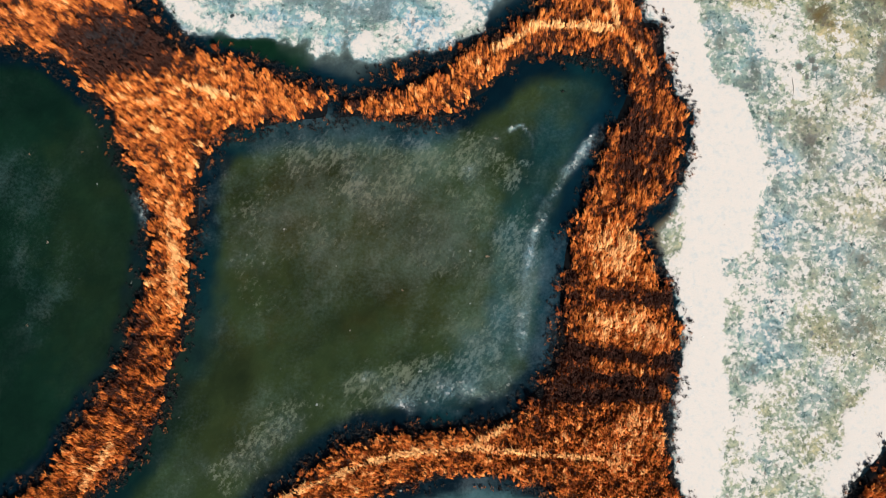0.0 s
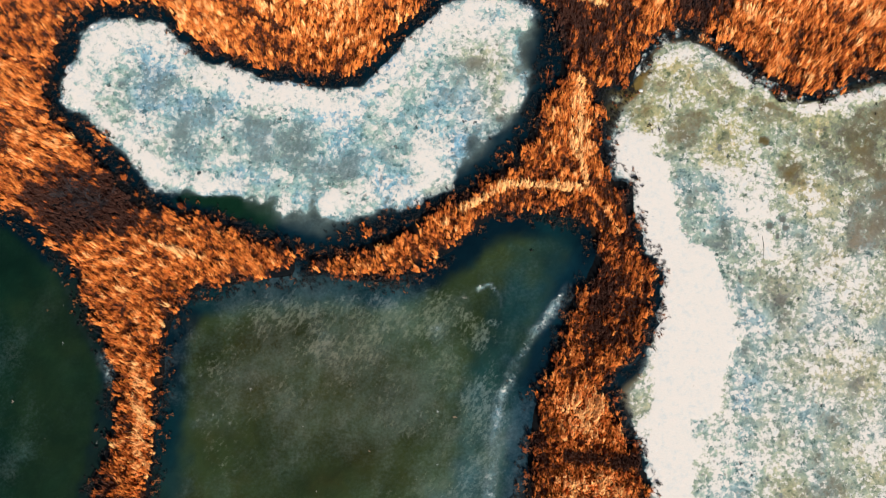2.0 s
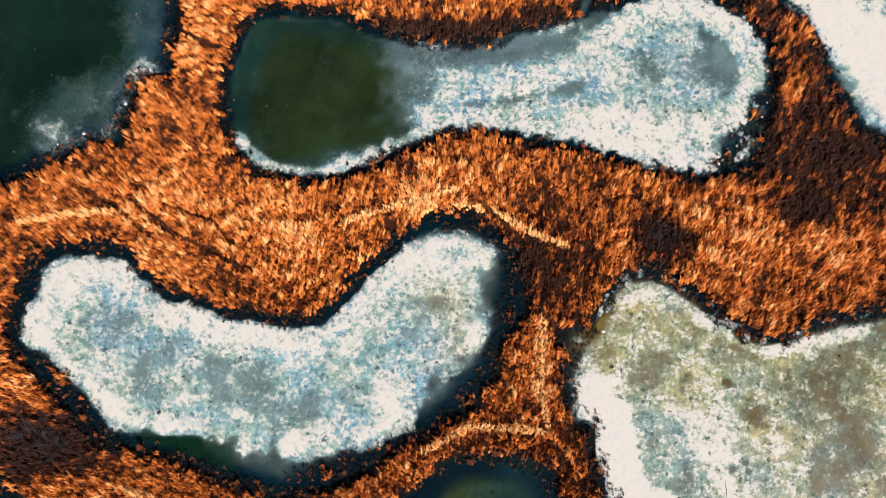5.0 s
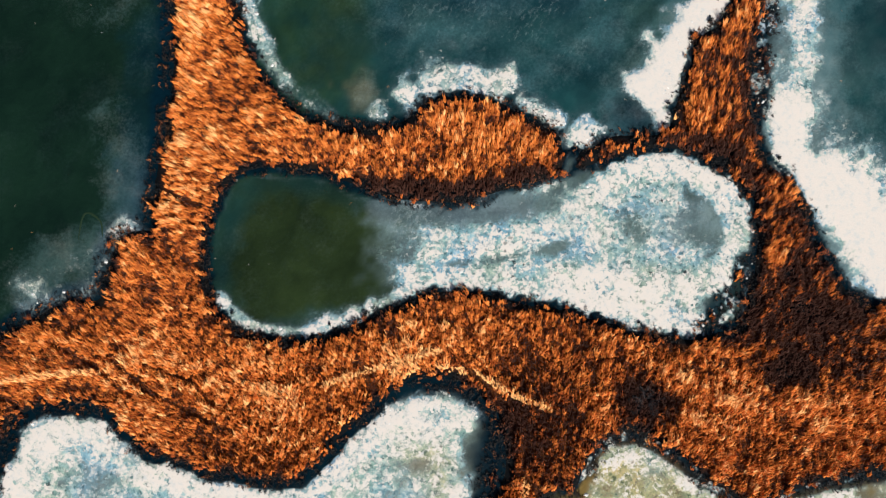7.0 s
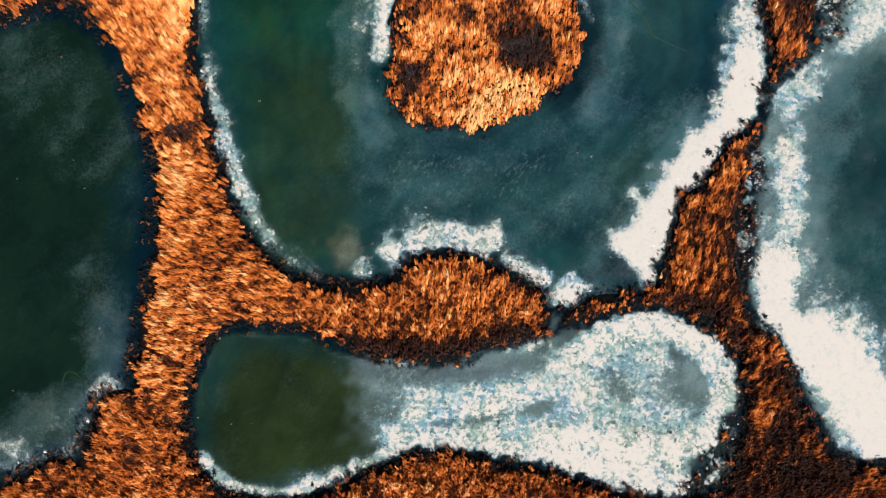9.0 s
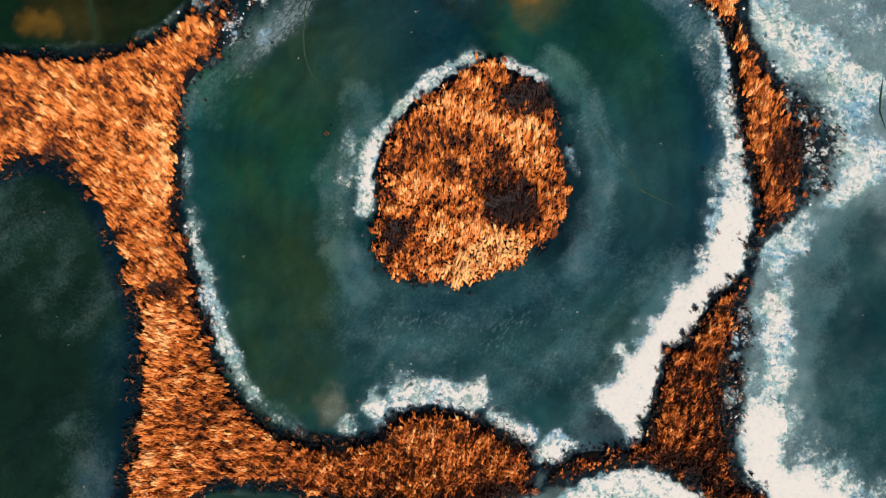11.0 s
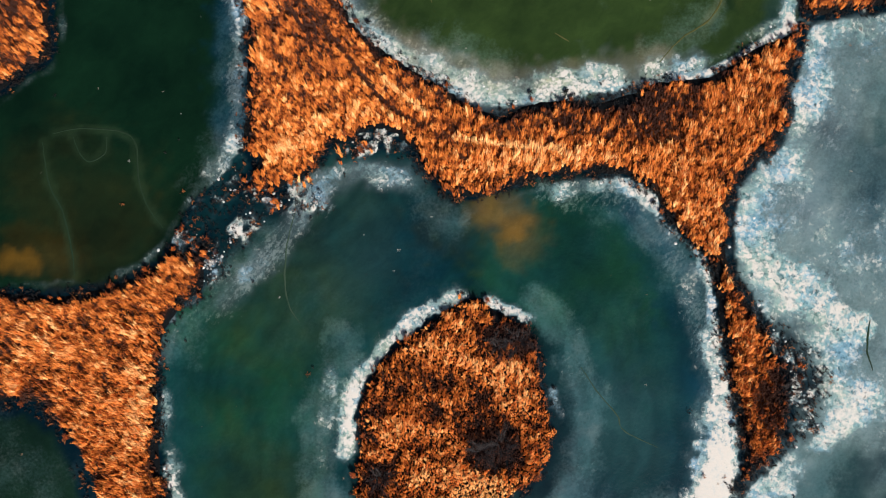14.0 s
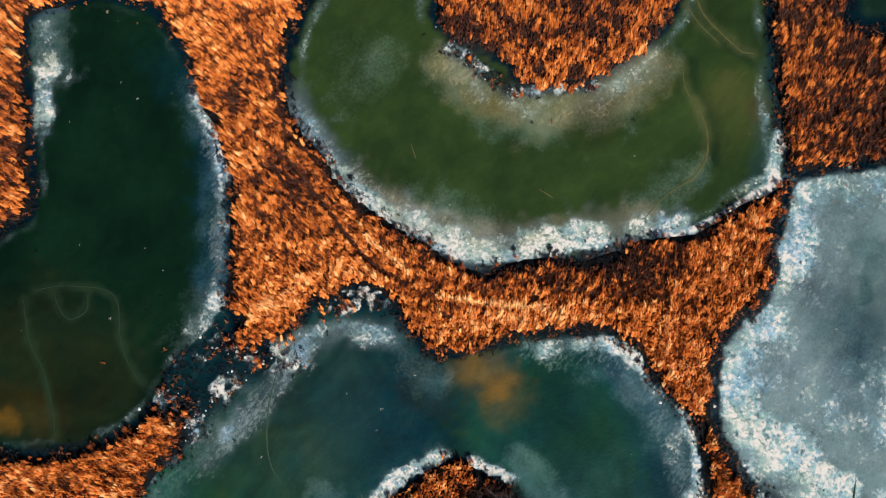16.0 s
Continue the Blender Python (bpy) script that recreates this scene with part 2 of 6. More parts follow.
# ---- plan of the marsh: shores as smooth closed lines, metres ----
SHORE = {}
SHORE["west_pond"] = [(-67, 32), (-62.2, 30.6), (-57.4, 30.2), (-53.4, 28), (-50.2, 24.8), (-46.6, 20.8), (-44.9, 16), (-42.5, 11.2), (-40.9, 6.9), (-41.4, 1.7), (-42.3, -3), (-43.8, -9.3), (-45.3, -14), (-48.8, -18.7), (-51.9, -23.4), (-55, -28.1), (-58.8, -31), (-65.8, -33.5), (-80.7, -30.4), (-87.7, -0.7), (-82, 25.6)]
SHORE["south_pond"] = [(-30.3, 18.4), (-27.1, 19.1), (-22.4, 20.4), (-16.4, 20.7), (-11.2, 20.8), (-6.5, 20.4), (-2.9, 20.2), (1.5, 21.8), (5.5, 24.4), (9.4, 27.7), (13.4, 29.4), (18.2, 29.9), (22.2, 29.3), (25, 27.3), (25.8, 24.5), (24.9, 21.3), (22.5, 17.7), (20.9, 12.9), (19.3, 8.1), (17.7, 4.2), (16.7, -1.4), (16.5, -6.9), (15.3, -13.2), (12.9, -17.5), (9, -20.6), (3.1, -22), (-4, -22.4), (-9.5, -23.2), (-14.2, -24.9), (-17.7, -27.7), (-20.5, -29.8), (-23.6, -31.9), (-27.5, -35.8), (-37.6, -38.9), (-47.8, -35.8), (-47.9, -31.9), (-44, -28.4), (-40.5, -24.6), (-38.6, -19.5), (-37.5, -14.8), (-35.9, -10.1), (-35, 0.2), (-34.5, 5.7), (-34, 11.3), (-33, 14.8)]
SHORE["kidney_pond"] = [(-50, 49.3), (-48.4, 55.7), (-46.1, 57.9), (-42.1, 58.8), (-37.7, 59.1), (-34.5, 57.8), (-31.7, 55), (-28.4, 52.6), (-23.6, 51), (-18.9, 49.5), (-13.3, 48.8), (-8.5, 49.1), (-4.6, 51.9), (-1.4, 55.1), (1.7, 58), (4.9, 61.2), (8.9, 63), (13.7, 62.8), (17.7, 60.4), (20.1, 56.9), (21.3, 52.1), (20.5, 48.1), (18.1, 45.3), (17.3, 42.5), (15.3, 38.5), (12.2, 35.8), (8.3, 33.4), (3.5, 30.6), (-0.4, 28.2), (-4.3, 26.4), (-8.3, 25), (-13.8, 24.2), (-17.7, 25.7), (-22.5, 27.3), (-28, 29.2), (-32.8, 30.4), (-36, 31.1), (-39.2, 33.5), (-43.2, 37.4), (-47.3, 41.3), (-50.1, 43.7)]
SHORE["white_pond"] = [(28.8, 45.7), (30.8, 47.7), (32.4, 50.5), (33.6, 53.7), (36, 55.5), (39.9, 55.8), (42.7, 54.3), (45.5, 52.6), (48.6, 50.2), (51.8, 47.9), (55.3, 46.5), (58.9, 47.4), (63.7, 49.1), (69.9, 50.4), (81.9, 51.6), (78.3, 41.8), (77.4, -2.1), (67.6, -19.4), (61.9, -25.2), (58.8, -29), (56.4, -32.7), (54.8, -38.1), (33.2, -38.1), (33.4, -31.9), (32.1, -28), (31.4, -23.4), (31.8, -19.5), (32.7, -17.1), (33.4, -13.2), (33.3, -7.7), (32.3, -3.7), (30.3, -0.6), (28.8, 2.6), (27.6, 5.3), (29.2, 7.3), (32, 9.7), (33.6, 13.7), (34.7, 18.5), (34.5, 22.5), (32.5, 25.7), (31.6, 29.7), (30.6, 34.5), (28.8, 34.7), (27.6, 38.6), (27.2, 42.6)]
SHORE["little_pond"] = [(-14.2, -34.7), (-9.5, -32.1), (-4.8, -30.8), (0.7, -29.6), (6.2, -29.3), (11.7, -30.2), (15.6, -32.3), (17.2, -35.8), (14, -39.7), (-11, -39.7)]
SHORE["dumbbell_pond"] = [(-21.1, 77.7), (-21.2, 81.7), (-20.5, 85.7), (-18.6, 89.7), (-15.5, 92.2), (-10.7, 92.4), (-5.9, 91.9), (-1.1, 90.3), (2.9, 88.8), (7.7, 87.8), (13.3, 87.7), (18.1, 88.6), (22.8, 90.3), (27.6, 91.9), (30.8, 92.8), (34.8, 94), (38.8, 95.1), (43.6, 95.8), (48.4, 94.6), (52.4, 92.3), (55.2, 89.1), (56.3, 85.1), (56.2, 80.3), (55.1, 75.6), (53.9, 71.6), (50.8, 70), (45.2, 69.3), (40.5, 69.8), (36.5, 71), (32.5, 72.1), (27.8, 73.2), (21.4, 74.3), (15.8, 75.4), (10.3, 75), (5.5, 72.9), (0.8, 70.9), (-3.9, 68.8), (-7.8, 68.2), (-11.8, 68.6), (-15.8, 69.5), (-18.6, 71.4), (-20.2, 73.8)]
SHORE["northwest_pool"] = [(-54.4, 134.1), (-49.7, 135.8), (-44.9, 137.1), (-40.1, 137.6), (-36, 135.2), (-33, 131.2), (-30.9, 126.3), (-28.7, 120.7), (-26.9, 115.1), (-26.5, 110.3), (-27, 104.7), (-27.4, 98.3), (-28.2, 92.7), (-29.2, 87.2), (-28.7, 83.3), (-31.9, 83.2), (-34.5, 80.8), (-35.2, 75), (-36.6, 73.4), (-41, 73), (-47.1, 69.8), (-53.3, 67.3), (-67.5, 70.2), (-74.7, 105.5), (-65.6, 131.4)]
SHORE["round_lagoon"] = [(-22.2, 139.8), (-21.5, 146.2), (-19.1, 151.1), (-16, 154.3), (-15.7, 159.2), (-15.8, 165.6), (-12.3, 168.1), (-9.1, 167.8), (-5, 168.4), (-1.9, 170.3), (1.3, 174), (5.3, 176.1), (9.3, 176.7), (12.5, 174.6), (15.4, 170.6), (18.3, 167.8), (22.3, 167.6), (27.1, 168.9), (32.7, 170.4), (38.3, 171.1), (43.2, 170.6), (47.2, 168.2), (49.2, 164.8), (52.1, 161.6), (55.3, 159), (56.3, 155), (56.9, 150.6), (57.5, 146.6), (58.7, 141), (60, 135.5), (60.2, 129.9), (59.6, 127.8), (58.8, 122.5), (54.3, 119.6), (51.1, 114.6), (47.9, 111.9), (46.7, 107.4), (44.8, 102.6), (43.6, 98.8), (40.4, 97.8), (36, 97.5), (32.5, 95.7), (28.9, 95.2), (28.2, 98.2), (24.8, 99.9), (21.6, 101.5), (18.4, 102.6), (13.6, 103.2), (9.7, 101.7), (6.5, 99.6), (3.4, 98.4), (-0.6, 98.3), (-4.6, 99.1), (-7.8, 100.2), (-11, 102.5), (-13.5, 105.3), (-15.6, 108.9), (-16.9, 113.6), (-18.2, 117.6), (-19.9, 122.5), (-21.3, 128.1), (-22.1, 133.8)]
SHORE["east_lagoon"] = [(68.6, 192.9), (70.6, 194.1), (74.7, 195), (78.7, 195.6), (85.2, 196.8), (98.2, 198.3), (100.9, 163), (97, 124.4), (94.7, 76.5), (76.3, 74.1), (70.2, 75.2), (67, 79.1), (64.7, 83), (63.1, 87.8), (60.7, 91.6), (57.4, 94.9), (55.9, 99.6), (55.8, 107.6), (56.7, 114), (58.2, 121.7), (62, 128.7), (65.2, 132), (66.8, 134.5), (65.4, 132.8), (66.4, 137.2), (66.7, 141.2), (65.6, 144.7), (63.5, 148.7), (60.9, 152.7), (58.6, 156.3), (57.7, 160.3), (57.7, 164.3), (58.5, 169.2), (59.4, 170.3), (61.8, 173.3), (64.6, 176), (66.4, 179.4), (66.0, 184), (67.8, 188.8)]
SHORE["dark_pond"] = [(-39.4, 214.5), (-35.5, 216.3), (-30.7, 217.9), (-25.8, 217.2), (-21.7, 215.6), (-19.2, 212.4), (-17, 208.4), (-15.7, 203.5), (-13.6, 199.5), (-12.2, 195.5), (-10.7, 192.3), (-10.8, 186.6), (-10.6, 181), (-10.9, 176.2), (-11.1, 169.9), (-14.6, 167.8), (-17.3, 165.4), (-19.2, 161.8), (-21.4, 158.3), (-24.5, 155.6), (-29.2, 153.8), (-33.8, 152.7), (-39.3, 152.3), (-46.4, 152.8), (-54.4, 155.8), (-56.6, 168.3), (-52.3, 177.1), (-44.5, 182), (-41.8, 184.5), (-39.1, 186.9), (-39, 192.6), (-39.6, 199), (-40.1, 206.3), (-40.9, 211.2)]
SHORE["north_lagoon"] = [(-0.3, 217.7), (-2.6, 212.7), (-3.3, 207), (-2.8, 202.1), (-0.3, 198.1), (3, 194.9), (4.7, 191.7), (8.8, 188.2), (12.9, 185.4), (16.9, 183.1), (20.9, 180.8), (25.8, 179.1), (28.9, 180.5), (33.7, 181.4), (40.1, 181.1), (44.9, 182.8), (49.7, 184.5), (54.6, 185), (59.4, 187.1), (61.8, 189.4), (67.8, 192.1), (68.6, 194.5), (67.8, 198.5), (67, 205), (66.6, 210.7), (66.2, 219), (64.2, 228), (52.7, 235.3), (36.3, 237.5), (15.9, 235.4), (3.9, 227.7)]
SHORE["corner_pond"] = [(77, 217), (78.6, 215.2), (82, 214.4), (88, 215), (94, 219), (95, 226), (90, 232), (82, 231), (77.8, 224)]
SHORE["round_island"] = [(6.3, 137.9), (8.3, 141.9), (11.4, 145.9), (15.3, 149.2), (19.3, 151.7), (22.5, 152.9), (25.7, 150.9), (29.7, 148.6), (31, 144.6), (32.2, 139.8), (33.1, 135.1), (32.7, 131.1), (30.8, 127.9), (27.6, 125.5), (23.7, 123.1), (18.9, 120.6), (15, 121.3), (10.2, 121.7), (7, 124), (6.1, 127.5), (6.7, 132.3)]
SHORE["north_island"] = [(17.9, 218), (20.4, 213.1), (24.5, 211.6), (28.1, 209.2), (30.2, 206.8), (33.4, 205.6), (36.7, 206.1), (40.7, 207.4), (44.7, 209.5), (48.8, 212.9), (51.6, 216.2), (52.4, 220.3), (48.7, 225.2), (36.4, 227.5), (23.5, 224.7)]


def smooth_loop(points, steps=5):
    """A closed Catmull-Rom line through the points, a little ragged."""
    p = np.array(points, float)
    out = []
    for n in range(len(p)):
        a, b, c, d = p[n - 1], p[n], p[(n + 1) % len(p)], p[(n + 2) % len(p)]
        for s in np.arange(steps) / steps:
            out.append(0.5 * (2 * b + (c - a) * s + (2 * a - 5 * b + 4 * c - d) * s * s + (3 * b - a - 3 * c + d) * s**3))
    return np.array(out)


def line_distance(x, y, p, closed):
    """The distance from points to a line, and for a closed one whether they lie inside."""
    best, inside = np.full(x.shape, 1e9), np.zeros(x.shape, bool)
    for n in range(len(p) if closed else max(1, len(p) - 1)):
        a, b = p[n], p[(n + 1) % len(p)]
        d = b - a
        s = np.clip(((x - a[0]) * d[0] + (y - a[1]) * d[1]) / max(d @ d, 1e-9), 0, 1)
        best = np.minimum(best, (x - a[0] - s * d[0]) ** 2 + (y - a[1] - s * d[1]) ** 2)
        if closed and a[1] != b[1]:
            inside ^= ((a[1] > y) != (b[1] > y)) & (x < a[0] + (y - a[1]) * d[0] / d[1])
    return np.sqrt(best), inside


def ease(v):
    v = np.clip(v, 0, 1)
    return v * v * (3 - 2 * v)


STEP = 0.45
GX, GY = np.arange(-92, 112, STEP), np.arange(-62, 244, STEP)
NX, NY = len(GX), len(GY)
XX, YY = np.meshgrid(GX, GY)


def value_noise(x, y, size, seed, octaves=3):
    """Smooth noise -1..1 with features of the given size."""
    total, amp, norm = np.zeros(np.shape(x)), 1.0, 0.0
    for o in range(octaves):
        table = np.random.RandomState(seed + o).uniform(-1, 1, (256, 256))
        u, v = np.asarray(x) / size * 2**o + 57.3, np.asarray(y) / size * 2**o + 91.7
        i, j = np.floor(u).astype(int), np.floor(v).astype(int)
        fu, fv = ease(u - i), ease(v - j)
        i0, i1, j0, j1 = i % 256, (i + 1) % 256, j % 256, (j + 1) % 256
        total += amp * ((table[i0, j0] * (1 - fu) + table[i1, j0] * fu) * (1 - fv) + (table[i0, j1] * (1 - fu) + table[i1, j1] * fu) * fv)
        norm += amp
        amp *= 0.55
    return total / norm


RAGGED = 0.45 * value_noise(XX, YY, 3.0, 5, 3) + 0.25 * value_noise(XX, YY, 1.1, 15, 1)
ISLANDS = ("round_island", "north_island")
WATERS = [n for n in SHORE if n not in ISLANDS]
REACH = 14.0
DIST = {}  # signed distance to each shore, negative inside
for name, points in SHORE.items():
    loop = smooth_loop(points)
    SHORE[name] = loop
    d = np.full(XX.shape, REACH)
    i0, i1 = np.searchsorted(GX, [loop[:, 0].min() - REACH, loop[:, 0].max() + REACH])
    j0, j1 = np.searchsorted(GY, [loop[:, 1].min() - REACH, loop[:, 1].max() + REACH])
    far, inside = line_distance(XX[j0:j1, i0:i1], YY[j0:j1, i0:i1], loop, True)
    d[j0:j1, i0:i1] = np.where(inside, -far, np.minimum(far, REACH))
    DIST[name] = d + RAGGED


def channel(name, half, *xy):
    """Joins a shallow channel along a line to a water."""
    p = np.array(xy, float).reshape(-1, 2)
    i0, i1 = np.searchsorted(GX, [p[:, 0].min() - REACH, p[:, 0].max() + REACH])
    j0, j1 = np.searchsorted(GY, [p[:, 1].min() - REACH, p[:, 1].max() + REACH])
    s = np.s_[j0:j1, i0:i1]
    DIST[name][s] = np.minimum(DIST[name][s], line_distance(XX[s], YY[s], p, False)[0] - half + RAGGED[s])


channel("round_lagoon", 2.6, -18.5, 161.2, -15, 166.1, -11.5, 171.4)
channel("kidney_pond", 0.5, -15.2, 28, -15.3, 24, -15, 21.6)
channel("south_pond", 0.5, -15.2, 22.4, -15, 19.2)
channel("round_lagoon", 1.2, 57.5, 124.5, 60.4, 126.6)
channel("east_lagoon", 2.0, 61.2, 125.8, 63.2, 127.9, 66.4, 130.4)
channel("round_lagoon", 0.9, 30, 99.2, 30.5, 95.6)
channel("dumbbell_pond", 0.9, 30.1, 94.4, 29.3, 92.1)
channel("white_pond", 1.7, 28.4, 46.1, 29.6, 46.1)
channel("east_lagoon", 1.2, 68.4, 193.5, 70.6, 192.9)
WATER = np.min([DIST[n] for n in WATERS], axis=0)
OWNER = np.argmin([DIST[n] for n in WATERS], axis=0)
ISLE = np.min([DIST[n] for n in ISLANDS], axis=0)
LAND = np.maximum(WATER, -ISLE)  # positive on land

# ---- what lies on the water and how the reed stands, as soft strokes ----
FIELD = {n: np.zeros(XX.shape) for n in ("crust", "haze", "needle", "tone")}
TINT = np.zeros(XX.shape + (3,))
FRINGE = np.full(XX.shape, 9.0)  # 0 at the shore, 1 where the black wet margin ends
BASE = {
    "west_pond": ("night", "ink", 2.5, (1.0, 1.2, 0.1), 0.04, 0.0),
    "south_pond": ("moss", "ink", 3.6, (9, 1, 0.0), 0.12, 0.0),
    "kidney_pond": ("pale", "ink", 3.0, (2.3, 2.8, 0.9), 0.5, 0.46),
    "white_pond": ("silt", "ink", 1.8, (1.3, 1.2, 0.5), 0.12, 0.55),
    "little_pond": ("teal", "ink", 2.0, (9, 1, 0.0), 0.35, 0.0),
    "dumbbell_pond": ("fern", "ink", 1.0, (0.8, 1.0, 0.2), 0.08, 0.0),
    "northwest_pool": ("pine", "ink", 2.6, (9, 1, 0.0), 0.05, 0.0),
    "round_lagoon": ("deepteal", "ink", 1.2, (0.9, 1.2, 0.16), 0.04, 0.0),
    "east_lagoon": ("mist", "ink", 1.2, (1.2, 2.2, 0.3), 0.55, 0.33),
    "dark_pond": ("bottle", "ink", 1.0, (0.8, 1.4, 0.18), 0.0, 0.0),
    "corner_pond": ("pine", "ink", 2.4, (9, 1, 0.0), 0.05, 0.0),
    "north_lagoon": ("olive", "ink", 1.2, (1.2, 1.8, 0.22), 0.0, 0.0),
}
for n, name in enumerate(WATERS):
    here = OWNER == n
    base, edge, edge_width, (rim_at, rim_width, rim), haze, crust = BASE[name]
    deep = -np.maximum(DIST[name], -ISLE)  # metres from the shore
    e = ease(1.9 - 1.55 * (deep + 0.5 * value_noise(XX, YY, 2.2, 45, 3)) / edge_width)[..., None]
    FRINGE[here] = (deep / min(edge_width, 2.4))[here]
    TINT[here] = (np.array(TINTS[base]) * (1 - e) + np.array(TINTS[edge]) * e)[here]
    wet = ease((deep - 0.75 * edge_width) / (0.5 * edge_width))
    FIELD["haze"][here] = (haze * wet)[here]
    ring = rim * ease(1 - abs(deep - rim_at - rim_width / 2) / rim_width)
    FIELD["crust"][here] = np.maximum(crust * wet, ring)[here]

BOGGY = np.zeros(XX.shape)  # black quaking margin with sedge and loose white lumps


def stroke(place, kind, amount, width, *xy):
    """One soft stroke along a line: crust, haze or a tint on one water; dark or bright reed on the land."""
    p = np.array(xy, float).reshape(-1, 2)
    i0, i1 = np.searchsorted(GX, [p[:, 0].min() - 5.5 * width, p[:, 0].max() + 5.5 * width])
    j0, j1 = np.searchsorted(GY, [p[:, 1].min() - 5.5 * width, p[:, 1].max() + 5.5 * width])
    if i1 <= i0 or j1 <= j0:
        return
    s = np.s_[j0:j1, i0:i1]
    d = line_distance(XX[s], YY[s], p, False)[0]
    d = d * np.maximum(1 + 0.45 * value_noise(XX[s], YY[s], max(2.0, width), 31, 4) + 0.3 * value_noise(XX[s], YY[s], 1.3, 34, 2), 0.55)
    v = amount * ease(1.25 - d / width * 0.75)
    if kind == "crust":
        v = np.maximum(v * (0.76 if amount <= 1 else 1), 0.36 * min(amount, 1) * ease(1.15 - 0.4 * d / width))
    if place == "land":
        FIELD["tone"][s] += v if kind == "bright" else -v
        return
    v = v * (OWNER[s] == WATERS.index(place))
    if kind in ("crust", "haze", "needle"):
        FIELD[kind][s] = np.maximum(FIELD[kind][s], v)
    elif kind == "clear":
        FIELD["crust"][s] *= 1 - np.clip(v, 0, 1)
        FIELD["haze"][s] *= 1 - 0.7 * np.clip(v, 0, 1)
    else:
        k = np.clip(v * (0.8 + 0.6 * value_noise(XX[s], YY[s], 5.0, 35, 4)), 0, 1)[..., None]
        if kind == "ink" and amount >= 0.9:
            FRINGE[s] = np.minimum(FRINGE[s], 1.25 - 0.6 * k[..., 0])
            BOGGY[s] = np.maximum(BOGGY[s], np.clip(1.6 * k[..., 0] - 0.35 + 0.7 * value_noise(XX[s], YY[s], 2.2, 36, 3), 0, 1))
        TINT[s] = TINT[s] * (1 - k) + np.array(TINTS[kind]) * k


stroke("west_pond", "fern", 0.5, 6.0, -49, 14, -48, -8)
stroke("west_pond", "haze", 0.2, 5.4, -57.9, 11.2, -55.3, -2.2)
stroke("west_pond", "crust", 0.3, 1.2, -42.5, 9.7, -41.1, 5.7)
stroke("west_pond", "crust", 0.25, 1.1, -51.1, -21, -47.3, -16.4, -44.6, -10.9)
stroke("south_pond", "haze", 0.42, 14.0, -12.8, 8.1)
stroke("south_pond", "umber", 0.28, 5.0, -20, 8, -8, 5)
stroke("south_pond", "needle", 0.38, 12, -18, 10, 2, 8, 6, -6)
stroke("south_pond", "needle", 0.75, 2.6, 5, 17.4, 9.5, 12.5)
stroke("south_pond", "needle", 0.7, 2.8, -20, 15.2, -6, 15.6, 4, 14)
stroke("south_pond", "needle", 0.7, 3.2, -14, 10, -6, 12)
stroke("south_pond", "needle", 0.75, 3.2, 11, 6, 9.5, -6, 5, -14, -10, -17)
stroke("south_pond", "needle", 0.6, 3.0, -30, -29, -19, -19.5)
stroke("south_pond", "needle", 0.4, 4.0, -27, 8, -26, -4)
stroke("south_pond", "haze", 0.5, 11.7, -6.4, 13.7, 9.4, -3.8)
stroke("south_pond", "haze", 0.15, 9.3, -31.5, -24.2, -17.4, -19.5)
stroke("south_pond", "umber", 0.6, 10.9, -15.9, 5.7, -4.8, 1.8)
stroke("south_pond", "umber", 0.5, 7.0, -33.9, -13.2, -33.1, -22.6)
stroke("south_pond", "deepteal", 0.75, 3.6, 20.6, 26.5, 15.8, 18.5, 11, 4.1, 9.4, -10.1, -0.1, -17.1)
stroke("south_pond", "deepteal", 0.5, 2.4, -32.7, 4.1, -33.9, -13.2)
stroke("south_pond", "deepteal", 0.5, 2.2, -28.7, 17.8, -14.4, 18.8, -1.7, 18.4)
stroke("south_pond", "blue", 0.5, 3.1, 22.2, 21.7, 18.1, 7.3, 14.9, -11.6)
stroke("south_pond", "crust", 0.33, 1.2, 22.3, 19.3, 17.4, 12.9, 14.2, 7.3, 12.3, 1.8, 11.8, -5.3, 10.9, -12)
stroke("south_pond", "crust", 0.42, 0.4, 21.3, 18.5, 17.4, 12.7)
stroke("south_pond", "crust", 0.45, 0.5, 13.4, 5.7, 12.4, 1.8, 11.6, -2.2)
stroke("south_pond", "crust", 0.3, 3.1, -7.2, -17.1, -0.1, -17.1, 7.8, -15.9)
stroke("south_pond", "crust", 0.18, 3.1, -24.4, -24.9, -19.7, -20.3)
stroke("south_pond", "crust", 0.5, 0.4, 9.7, 19.4, 11.4, 19.9, 12.6, 18.5, 12.8, 16.7)
stroke("south_pond", "crust", 0.15, 6.2, -19.1, 16, -11.2, 10.5)
stroke("south_pond", "crust", 0.18, 2.8, 4.7, 13.7, 7, 16.1)
stroke("south_pond", "crust", 0.16, 7.0, 1.5, 4.1, 6.2, -6.9)
stroke("south_pond", "crust", 0.13, 4.7, -26.1, -3.8, -27, 4.1)
stroke("south_pond", "crust", 0.16, 3.9, -34.6, -28.8, -27.5, -25.7)
stroke("kidney_pond", "crust", 1, 3.4, -46.7, 48.1, -41.2, 53.7, -35.6, 53.7, -28.4, 50.2, -18.8, 45.9, -7.7, 45.9)
stroke("kidney_pond", "crust", 1, 4.7, -3.7, 48.3, 3.4, 54.4, 8.9, 55.8, 13.7, 55.4)
stroke("kidney_pond", "crust", 0.98, 2.8, -34.5, 35.9, -28.1, 33.1, -16.2, 30.3)
stroke("kidney_pond", "crust", 0.97, 4.7, -3.6, 34.5, 4.7, 35.7)
